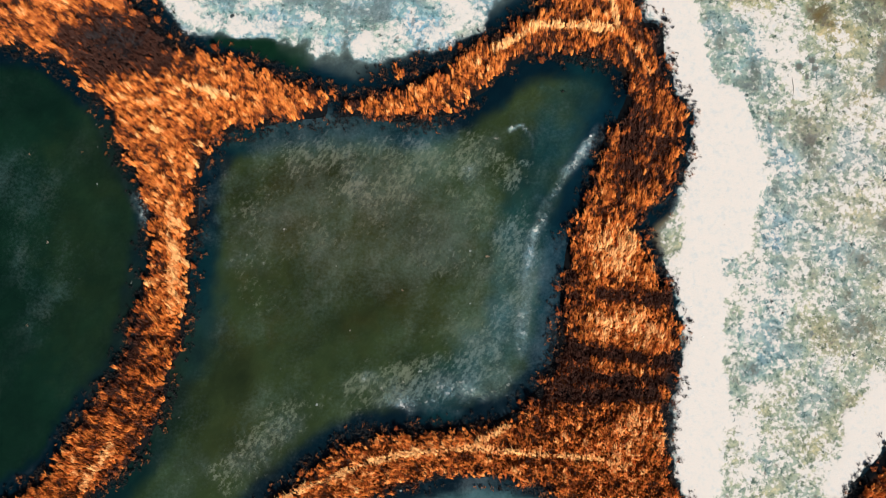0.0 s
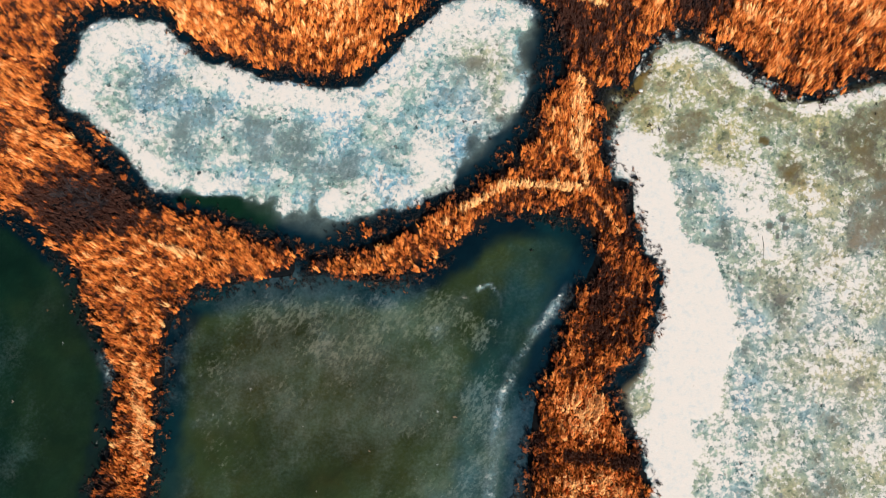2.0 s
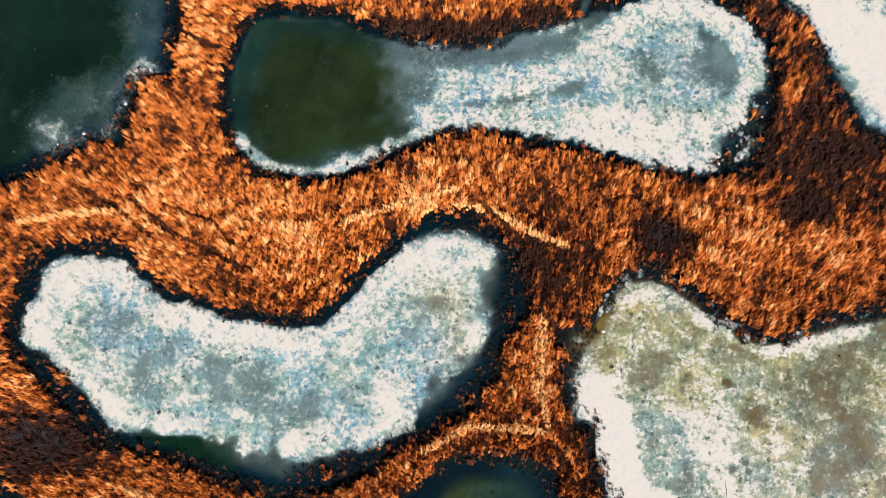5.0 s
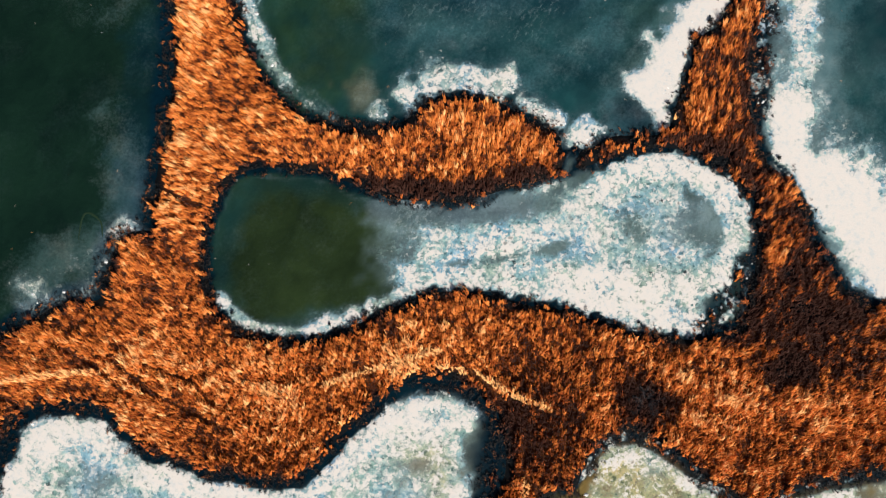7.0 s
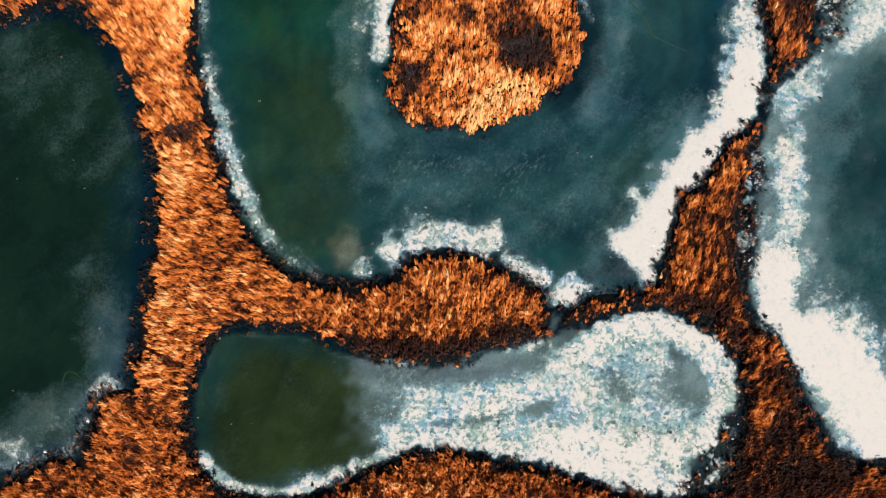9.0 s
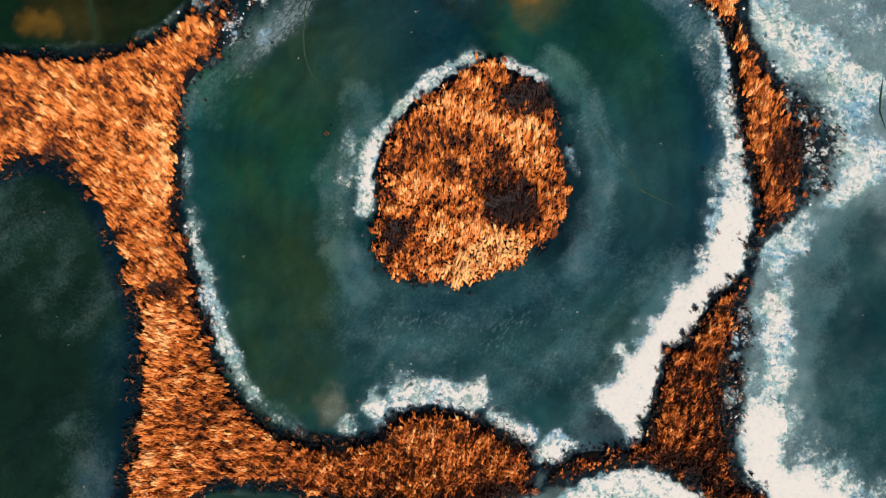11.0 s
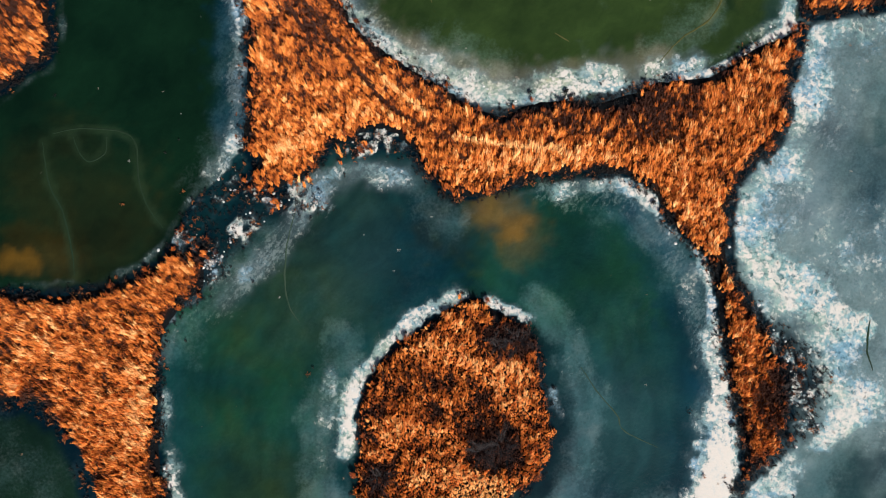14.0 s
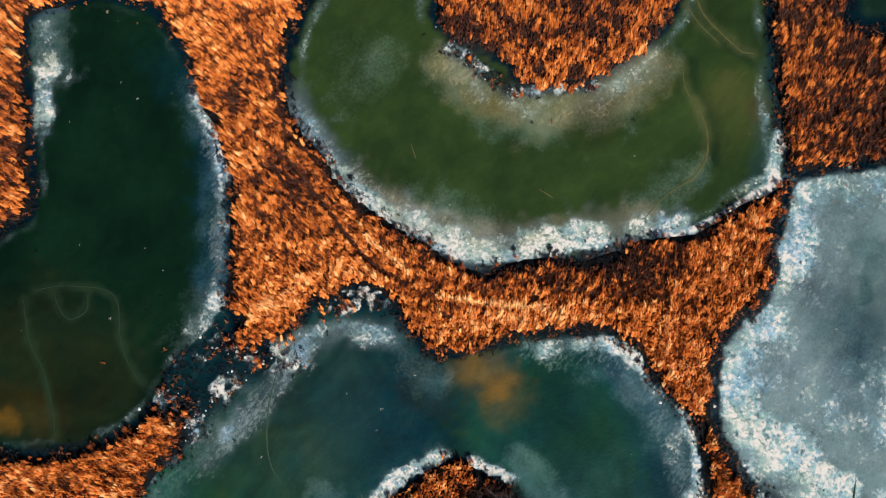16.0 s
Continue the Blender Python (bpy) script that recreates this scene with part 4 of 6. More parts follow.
stroke("east_lagoon", "crust", 0.75, 3.5, 61, 163.2, 63.4, 156.9, 70.6, 154.7)
stroke("east_lagoon", "crust", 0.46, 1.6, 69.8, 190.1, 77.1, 193.4)
stroke("east_lagoon", "crust", 0.3, 3.1, 79.5, 190.6)
stroke("east_lagoon", "clear", 0.3, 7.8, 77, 174.6)
stroke("east_lagoon", "teal", 0.6, 4.7, 80.2, 167.5, 76.2, 172.2)
stroke("east_lagoon", "deepteal", 0.5, 3.1, 80.3, 182.6)
stroke("east_lagoon", "teal", 0.4, 3.9, 73, 173.7)
stroke("east_lagoon", "haze", 0.6, 11.7, 73, 170.5)
stroke("east_lagoon", "crust", 0.85, 2.8, 63.5, 157, 69, 152.5, 77, 149.5)
stroke("east_lagoon", "crust", 0.62, 3.4, 66.5, 181, 64.5, 173, 62, 165)
stroke("east_lagoon", "crust", 0.55, 2.0, 70.5, 187, 70, 179, 67, 172)
stroke("east_lagoon", "crust", 0.5, 2.4, 66, 153, 71, 149.5, 78, 152)
stroke("east_lagoon", "crust", 0.5, 2.2, 77, 191.5, 82, 188)
stroke("east_lagoon", "teal", 0.8, 0.9, 79.4, 179, 79.8, 176)
stroke("east_lagoon", "teal", 0.7, 0.7, 71.5, 177.8, 71.9, 175.6)
stroke("east_lagoon", "haze", 0.75, 3.6, 66.5, 97, 65.5, 110)
stroke("east_lagoon", "blue", 0.5, 3.4, 80, 172, 77, 166, 81, 160)
stroke("east_lagoon", "clear", 0.45, 6.0, 77, 187, 79, 170)
stroke("east_lagoon", "slate", 0.5, 4.0, 72, 181, 69, 166)
stroke("east_lagoon", "needle", 0.45, 6, 70, 186, 68, 168, 74, 156)
stroke("dark_pond", "haze", 0.55, 2.4, -37.5, 213.5, -36.5, 207)
stroke("dark_pond", "crust", 0.55, 2.4, -38, 213.2, -37.2, 207)
stroke("dark_pond", "crust", 0.42, 1.6, -38.6, 212.8, -37.6, 205.5, -37.8, 198.2)
stroke("dark_pond", "haze", 0.3, 2.0, -17.1, 205.1, -13, 193, -13, 180)
stroke("dark_pond", "needle", 0.6, 1.5, -16.4, 205.1, -12.4, 193, -12.4, 178)
stroke("dark_pond", "blue", 0.8, 2.6, -16.1, 205.1, -12.8, 193, -12.8, 176)
stroke("dark_pond", "crust", 0.5, 1.2, -16.1, 205.1, -11.8, 193, -11.8, 181)
stroke("dark_pond", "crust", 0.45, 2.0, -14.7, 169.7, -12, 173.8)
stroke("dark_pond", "haze", 0.6, 3.1, -15.4, 169, -11.7, 178.6)
stroke("dark_pond", "haze", 0.6, 2.3, -37, 214.5)
stroke("dark_pond", "umber", 0.6, 2.6, -42, 160, -36, 158.5)
stroke("dark_pond", "khaki", 0.12, 2.2, -41.5, 157.5, -35.5, 156.5)
stroke("dark_pond", "ochre", 0.75, 1.3, -43.7, 157.2, -40.3, 156.8)
stroke("dark_pond", "umber", 0.36, 8.1, -37.6, 168.6, -31.8, 162.4)
stroke("dark_pond", "blue", 0.3, 3.9, -19, 207.5)
stroke("dark_pond", "swirl", 0.5, 0.6, -39.4, 174.1, -38.4, 168.6, -36.2, 163.9, -34.9, 159.2, -34.3, 155.3)
stroke("dark_pond", "swirl", 0.5, 0.6, -37.9, 175.4, -33.9, 176.2, -29.2, 175.9, -26.3, 174.4, -25.6, 168.8, -24, 164.9, -21.9, 162.2)
stroke("dark_pond", "swirl", 0.5, 0.6, -35.1, 175, -34.2, 172.7, -32.6, 171.5, -30.6, 172.7, -30.3, 175.1)
stroke("north_lagoon", "crust", 0.6, 2.2, 6.3, 190.1, 14.4, 185.9, 24.1, 182, 33.7, 183.4, 43.3, 185, 52.9, 186)
stroke("north_lagoon", "crust", 0.5, 1.6, -2, 202.1, 4.7, 192.9)
stroke("north_lagoon", "slate", 0.8, 2.6, -2, 202.1, 3, 194.1, 6.3, 190.1, 14.4, 185.9, 24.1, 182, 33.7, 183.4, 43.3, 185, 52.9, 186)
stroke("north_lagoon", "silt", 0.7, 2.0, 6, 191.5, 14, 187.2, 22, 184, 30, 184, 40, 185.6, 48, 187.4)
stroke("north_lagoon", "crust", 0.75, 1.2, 17, 184, 26, 181, 34, 182.6, 44, 184)
stroke("north_lagoon", "khaki", 0.5, 3.1, 19.7, 209, 25.4, 204.3, 32.7, 202.4, 41.5, 203.7, 49.6, 208.8)
stroke("north_lagoon", "crust", 1, 0.5, 49.7, 184.1, 55.4, 185.8, 60.2, 188.3, 63.4, 190.4, 67.4, 192.7)
stroke("north_lagoon", "teal", 0.6, 1.9, 67, 210.7, 66.6, 202.6, 65, 192)
stroke("north_lagoon", "umber", 0.6, 1.6, 64.6, 203.4)
# dark lines beside the bent ridges, their shade put into the water tint
stroke("north_lagoon", "night", 0.6, 0.7, 54.8, 209.7, 55.6, 205.6, 57.6, 202.4, 58.5, 199.2, 58.1, 195.1, 55.9, 192.2)
stroke("north_lagoon", "night", 0.5, 0.7, 58.1, 213.9, 63.4, 209.7)
stroke("north_lagoon", "haze", 0.6, 3.9, 9.6, 187, 25.7, 184.1)
stroke("north_lagoon", "haze", 0.7, 3.4, 19.7, 208.2, 24.6, 203.4, 31.1, 201.1, 41.6, 202.9, 49.6, 208.8)
stroke("north_lagoon", "crust", 0.34, 2.3, 21.3, 209.9, 25.4, 205.1, 32.7, 203.2)
stroke("north_lagoon", "crust", 0.25, 2.0, 41.5, 204.6, 48.8, 208.8)
stroke("north_lagoon", "ink", 0.95, 1.2, 20.4, 211.5, 28.6, 205.1, 40.7, 206.2)
stroke("north_lagoon", "umber", 0.5, 3.9, 40.8, 202.1)
stroke("north_lagoon", "needle", 0.6, 2.6, 20, 209, 25, 204.5, 32, 202.3, 41, 203.6, 49, 208.5)
stroke("north_lagoon", "needle", 0.55, 2.2, -1, 201, 5, 193, 14, 187.5, 26, 183.5)
stroke("north_lagoon", "haze", 0.35, 5.4, 7.6, 207.2)
stroke("north_lagoon", "khaki", 0.15, 4.7, 61, 204.1)
stroke("north_lagoon", "crust", 0.6, 0.9, 67.4, 199.3, 66.6, 192.8)
stroke("north_lagoon", "haze", 0.5, 2.3, 47.3, 188.5, 55.3, 193.4)
stroke("north_lagoon", "straw", 0.75, 0.7, 55.1, 220.4, 56.5, 216.7, 59.3, 213.9, 61.8, 211.6, 63.8, 211.1)
stroke("north_lagoon", "straw", 0.6, 0.6, 54, 217.9, 56.1, 215.1, 58.7, 212.6)
stroke("north_lagoon", "straw", 0.75, 0.7, 53.5, 209.7, 54.1, 205.6, 56.1, 202.4, 57.1, 199.1, 56.8, 195.9, 54.9, 193)
stroke("white_pond", "khaki", 0.45, 3.6, 34, 45.5, 45, 43.5, 56, 42, 68, 43)
stroke("land", "dark", 0.95, 3.9, -47.9, 31.2, -42.3, 31.2)
stroke("land", "dark", 0.36, 5.0, 28.5, 26.1, 27.2, 11.1)
stroke("land", "dark", 0.4, 1.5, 26.8, 21, 26.2, 12)
stroke("land", "dark", 1.0, 0.9, 22, -3.8, 32.3, -4.5)
stroke("land", "dark", 1.0, 0.9, 18, -11.6, 32.2, -13)
stroke("land", "dark", 0.9, 0.8, 18.8, -15.4, 31.4, -15.7)
stroke("land", "dark", 1.0, 1.0, 17.2, -17.9, 29, -17.5)
stroke("land", "dark", 0.34, 2.2, 18.7, 3.4, 17.6, -13.2)
stroke("land", "dark", 0.41, 3.1, 15.7, -17.9)
stroke("land", "dark", 0.27, 2.0, 12.5, -22.6)
stroke("land", "dark", 0.24, 1.9, -44.3, -0.6, -41.8, -10.1)
stroke("land", "bright", 0.7, 3.5, 23.6, 3.4)
stroke("land", "bright", 0.6, 3.1, 23.6, -6.9, 28.3, -8.5)
stroke("land", "bright", 0.5, 1.9, 27.4, -21, 25.1, -25.7)
# east rim of the west strip: sunlight painted as brighter reed tone
stroke("land", "bright", 0.45, 1.7, -36.5, 5.7, -36.4, -6.9)
stroke("land", "bright", 0.2, 4.7, -10.2, 59.1, -7.8, 54.3)
stroke("land", "bright", 0.45, 2.2, 34.4, 60)
stroke("land", "bright", 0.6, 3.1, 6.5, 65.6)
stroke("land", "bright", 0.6, 1.2, 24, 49.7, 23.7, 38.6)
stroke("land", "bright", 0.2, 3.1, 51.1, 57)
stroke("land", "dark", 0.5, 5.2, 57.5, 72.5, 67.9, 69)
stroke("land", "dark", 1.0, 2.6, 39.2, 60.2, 42.3, 60.2)
stroke("land", "dark", 0.8, 2.0, 58.3, 64.3, 62.3, 65.1)
stroke("land", "dark", 0.1, 4.0, 3.5, 67.5, 16.8, 70.8, 31.2, 65.9)
stroke("land", "dark", 0.41, 3.1, 21.6, 56.9, 23.6, 51.3)
stroke("land", "dark", 0.34, 3.1, -15.2, 71.9)
stroke("land", "dark", 0.4, 3.7, 60.3, 85.2, 63.3, 76.1)
stroke("land", "dark", 0.42, 4.7, 52.4, 107.6, 54, 97.1)
stroke("land", "dark", 0.9, 1.7, 57.3, 110, 56.4, 101, 58.6, 94)
stroke("land", "dark", 0.22, 2.6, 58.5, 96, 58.6, 88, 61, 80)
stroke("land", "dark", 0.6, 1.1, 44, 97.2, 51, 96, 56.6, 91.5)
stroke("land", "dark", 1.2, 1.4, 2, 90.4, 8, 89.8, 14, 89.5, 21, 90.4, 25, 91.6)
stroke("land", "bright", 0.45, 1.0, 55.4, 97, 58.2, 91, 59.3, 84, 58.8, 79)
stroke("land", "dark", 0.05, 5.4, 16.7, 67.9, 26.2, 65.7)
stroke("land", "bright", 0.22, 4.7, -31.5, 64.9)
stroke("land", "bright", 0.25, 4.6, -28, 66, -17, 62)
stroke("land", "bright", 0.28, 3.1, -10.1, 60.5)
stroke("land", "dark", 1.2, 4.2, 25.1, 132.6)
stroke("land", "dark", 0.7, 1.9, 9.1, 137.9, 15.5, 137.2, 21.9, 135.7)
stroke("land", "dark", 1.1, 2.6, 25, 147.7, 29, 147)
stroke("land", "dark", 0.9, 2.2, 9.3, 127.6)
stroke("land", "dark", 0.75, 2.1, 12, 141.6, 17.9, 141.6, 23, 140)
stroke("land", "dark", 0.15, 7.0, 28, 213, 44, 214)
stroke("land", "dark", 0.12, 6.0, -8, 206, -2, 196)
stroke("land", "dark", 0.5, 1.8, 11.6, 130.8, 15.6, 132.4)
stroke("land", "dark", 0.8, 3.4, 66.5, 140.4)
stroke("land", "dark", 1.2, 1.6, -24, 119.6)
stroke("land", "dark", 0.6, 2.3, -38.7, 138)
stroke("land", "bright", 0.46, 13.2, 19.5, 135.7)
stroke("land", "bright", 0.1, 11.7, -34.1, 143.7, -23.4, 132.7)
stroke("land", "bright", 0.4, 1.6, 20, 170.5, 27, 172.6, 40, 173.5)
stroke("land", "dark", 0.2, 4.0, -2, 192, 8, 183)
stroke("land", "dark", 0.2, 6.0, 18, 60, 36, 62)
stroke("land", "bright", 0.25, 3.6, 45, 61, 56, 60, 69, 60)
stroke("land", "dark", 0.25, 2.2, 40, 73, 52, 73, 66, 73)
stroke("land", "bright", 0.3, 1.6, -8.5, 172, 0, 177.5)
stroke("land", "bright", 0.3, 3.0, 44, 173, 52, 171, 56, 164, 58, 157)
stroke("land", "bright", 0.22, 4.0, -30, 86, -25, 104, -25, 116)
stroke("land", "dark", 0.3, 2.6, 28, 178.4, 52, 181.5)
# next four: south and east reed rims, lightened in tone as if sunlit
stroke("land", "bright", 0.22, 1.1, -26, 131, -23, 118, -22.8, 112)
stroke("land", "bright", 0.7, 2.2, 25.2, 127, 18.1, 122.2)
stroke("land", "bright", 0.5, 2.0, -24.4, 141.4, -25, 132.6)
stroke("land", "bright", 0.2, 3.1, -3.6, 174.7)
stroke("land", "dark", 0.3, 2.6, 31.7, 215, 43.1, 216.9)
stroke("land", "dark", 0.4, 2.2, 20.4, 215.6, 22.8, 212.4)
stroke("land", "dark", 0.45, 7.0, 73.1, 214.1, 79.6, 202.8)
stroke("land", "bright", 0.15, 3.1, -4.4, 172.4, 1.9, 177.2)
stroke("land", "dark", 0.3, 4.7, 45, 179.6)
stroke("land", "dark", 0.22, 3.0, 26, 61, 30, 57, 26.5, 50)
stroke("land", "bright", 0.22, 4.0, -26, 90, -21, 96)
stroke("land", "bright", 0.2, 4.0, 12, 69, 26, 67)
stroke("land", "dark", 0.42, 4.0, -46, 188, -46, 208)
stroke("land", "dark", 0.2, 5.0, 72, 200, 83, 200)
stroke("land", "dark", 0.22, 4.0, -40, -12, -47, -30)
stroke("land", "dark", 0.2, 3.2, 10, 31.5, 20, 34.5, 29, 33)
stroke("south_pond", "deep", 0.5, 7.0, -35, -18, -41, -33)
# a black wet hem keeps the crust off the reed
for name, hem in (("kidney_pond", 1.35), ("white_pond", 0.5), ("dumbbell_pond", 0.6), ("east_lagoon", 1.1), ("round_lagoon", 0.4)):
    deep = -np.maximum(DIST[name], -ISLE) + 0.9 * value_noise(XX, YY, 1.7, 48, 3) + 0.4 * value_noise(XX, YY, 6.0, 50, 2)
    off = np.where(OWNER == WATERS.index(name), 1 - ease((deep - 0.55 * hem) / (0.8 * hem)), 0)
    FIELD["crust"] *= 1 - off
    TINT = TINT * (1 - off[..., None]) + np.array(TINTS["ink"]) * off[..., None]
    BOGGY = np.maximum(BOGGY, 0.5 * off)
FIELD["crust"] = np.maximum(FIELD["crust"], 0.66 * ease(0.3 + 2.2 * value_noise(XX, YY, 1.0, 49, 2)) * np.clip(1.5 * BOGGY - 0.4, 0, 1) * (OWNER != WATERS.index("kidney_pond")))
# frost and silt drift in soft bands along the shores
broken = 1.6 * value_noise(XX, YY, 5.0, 47, 4)
FIELD["crust"] = FIELD["crust"] * np.clip(1 + 0.95 * broken * np.clip(1 - FIELD["crust"], 0, 1), 0, 2)
BAND = value_noise(np.minimum(-WATER, np.abs(ISLE)) + 0.8 * value_noise(XX, YY, 9.0, 45, 3), 0.07 * (XX - YY), 1.5, 46, 3)
BAND *= np.where(OWNER == WATERS.index("round_lagoon"), 0.5, 0.22)
FIELD["haze"] = FIELD["haze"] * np.clip(0.95 + 0.9 * BAND, 0, 2)
TINT *= 1 + 0.6 * BAND[..., None]


# ---- meshes ----
def mesh_of(name, verts, faces, material, smooth=False):
    """A mesh from arrays of vertices and of equal faces."""
    me = bpy.data.meshes.new(name)
    verts, faces = np.asarray(verts, np.float32), np.asarray(faces, np.int32)
    me.vertices.add(len(verts))
    me.vertices.foreach_set("co", verts.ravel())
    me.loops.add(faces.size)
    me.loops.foreach_set("vertex_index", faces.ravel())
    me.polygons.add(len(faces))
    me.polygons.foreach_set("loop_start", np.arange(0, faces.size, faces.shape[1], dtype=np.int32))
    me.polygons.foreach_set("use_smooth", np.full(len(faces), smooth))
    me.update(calc_edges=True)
    me.materials.append(material)
    return me


def sheet(name, keep, z, material, fields=(), only=None):
    """The cells of the plan whose corners are all in keep, at the heights z; only: a choice among the cells."""
    ids = np.full(XX.shape, -1)
    cell = keep[:-1, :-1] & keep[1:, :-1] & keep[:-1, 1:] & keep[1:, 1:]
    if only is not None:
        cell &= only
    used = np.zeros(XX.shape, bool)
    for a, b in ((0, 0), (1, 0), (0, 1), (1, 1)):
        used[a : NY - 1 + a, b : NX - 1 + b] |= cell
    ids[used] = np.arange(used.sum())
    quads = np.stack([ids[:-1, :-1], ids[:-1, 1:], ids[1:, 1:], ids[1:, :-1]], -1)[cell]
    me = mesh_of(name, np.stack([XX[used], YY[used], z[used]], -1), quads, material, True)
    for key in fields:
        if key == "tint":
            at = me.attributes.new("tint", "FLOAT_COLOR", "POINT")
            at.data.foreach_set("color", np.concatenate([TINT[used], np.ones((used.sum(), 1))], 1).astype(np.float32).ravel())
        else:
            at = me.attributes.new(key, "FLOAT", "POINT")
            at.data.foreach_set("value", FIELD[key][used].astype(np.float32))
    return me


def part(name, me, parent, label="", kind=""):
    ob = new(name, me)
    ob.parent = parent
    return tagged(ob, label, kind=kind)


# ---- ground: one sheet to the horizon, sunk under every pond ----
WATER_LEVEL = -0.12
rough_ground = 0.10 * value_noise(XX, YY, 4.0, 40, 3)
GROUND_Z = -0.75 + 0.9 * ease((WATER + 1.0) / 1.6) + rough_ground * ease(WATER + 0.5)


def outer(a, ways=(30, 120, 400, 1200, 4000)):
    return np.concatenate([a[0] - np.array(ways[::-1]), a, a[-1] + np.array(ways)])


def build_ground():
    ox, oy = outer(GX[::2]), outer(GY[::2])
    z = np.pad(GROUND_Z[::2, ::2], 5, mode="edge")
    z[:4], z[-4:], z[:, :4], z[:, -4:] = 0.15, 0.15, 0.15, 0.15
    x, y = np.meshgrid(ox, oy)
    n, m = len(oy), len(ox)
    i = np.arange(n * m).reshape(n, m)
    quads = np.stack([i[:-1, :-1], i[:-1, 1:], i[1:, 1:], i[1:, :-1]], -1).reshape(-1, 4)
    me = mesh_of("ground", np.stack([x, y, z], -1).reshape(-1, 3), quads, MUD, True)
    litter = np.pad((0.6 * ease((LAND - 1.1) / 1.2) * np.clip(1 + 1.2 * FIELD["tone"], 0, 1))[::2, ::2], 5, mode="edge")
    far = ease((np.maximum(abs(x - 10) - 81, abs(y - 90) - 135) + 1) / 2)
    me.attributes.new("thatch", "FLOAT", "POINT").data.foreach_set("value", np.maximum(far, litter).astype(np.float32).ravel())
    tagged(new("ground", me), "black peaty marsh ground with straw litter", "marsh ground", kind="structure")


build_ground()

LABELS = {
    "west_pond": "dark green frozen pond with a blue-black edge",
    "south_pond": "moss-green pond under thin streaked frost",
    "kidney_pond": "kidney-shaped pond crusted white over grey-green ice",
    "white_pond": "wide pond under speckled white salt crust",
    "little_pond": "small dark teal pond between reed banks",
    "dumbbell_pond": "dumbbell-shaped pond, half green, half white crust",
    "northwest_pool": "dark green pool with pale frost clouds",
    "round_lagoon": "round green and teal pond ringed white around an island",
    "east_lagoon": "grey-teal pond with broad white crust banks",
    "dark_pond": "dark olive pond with ochre stains",
    "corner_pond": "dark green pond corner beside tall reed",
    "north_lagoon": "olive pond with a pale crusted shore round an island",
}


def patches(mask, least):
    """The connected patches of a mask of cells, each as a mask of its own."""
    left = set(zip(*(a.tolist() for a in np.nonzero(mask))))
    while left:
        todo, seen = [left.pop()], []
        while todo:
            j, i = todo.pop()
            seen.append((j, i))
            for q in ((j + 1, i), (j - 1, i), (j, i + 1), (j, i - 1)):
                if q in left:
                    left.remove(q)
                    todo.append(q)
        if len(seen) >= least:
            out = np.zeros(mask.shape, bool)
            out[tuple(np.array(sorted(seen)).T)] = True
            yield out


# the crust lies a hand thick on the ice
ICE_Z = WATER_LEVEL + ease(FIELD["crust"] - 0.1) * (0.07 + 0.012 * value_noise(XX, YY, 4.0, 51, 2))
for n, name in enumerate(WATERS):
    keep = (DIST[name] - RAGGED < 1.4) & (ISLE - RAGGED > -1.7)
    own = (OWNER == n)
    grown = own.copy()
    grown[1:, :] |= own[:-1, :]
    grown[:, 1:] |= own[:, :-1]
    grown[1:, 1:] |= own[:-1, :-1]
    thick = FIELD["crust"][:-1, :-1] > 0.55
    me = sheet(name, keep & grown, ICE_Z, POND, ("crust", "haze", "needle", "tint"))
    pond = tagged(new(f"pond_{n + 1}", me), LABELS[name], "frozen pond", kind="structure")
    for patch in patches(thick & (keep & grown)[:-1, :-1], 60):
        part("salt_crust", sheet("salt_crust", keep & grown, ICE_Z + 0.02, POND, ("crust", "haze", "needle", "tint"), patch), pond, "thick white crust of frost and salt")


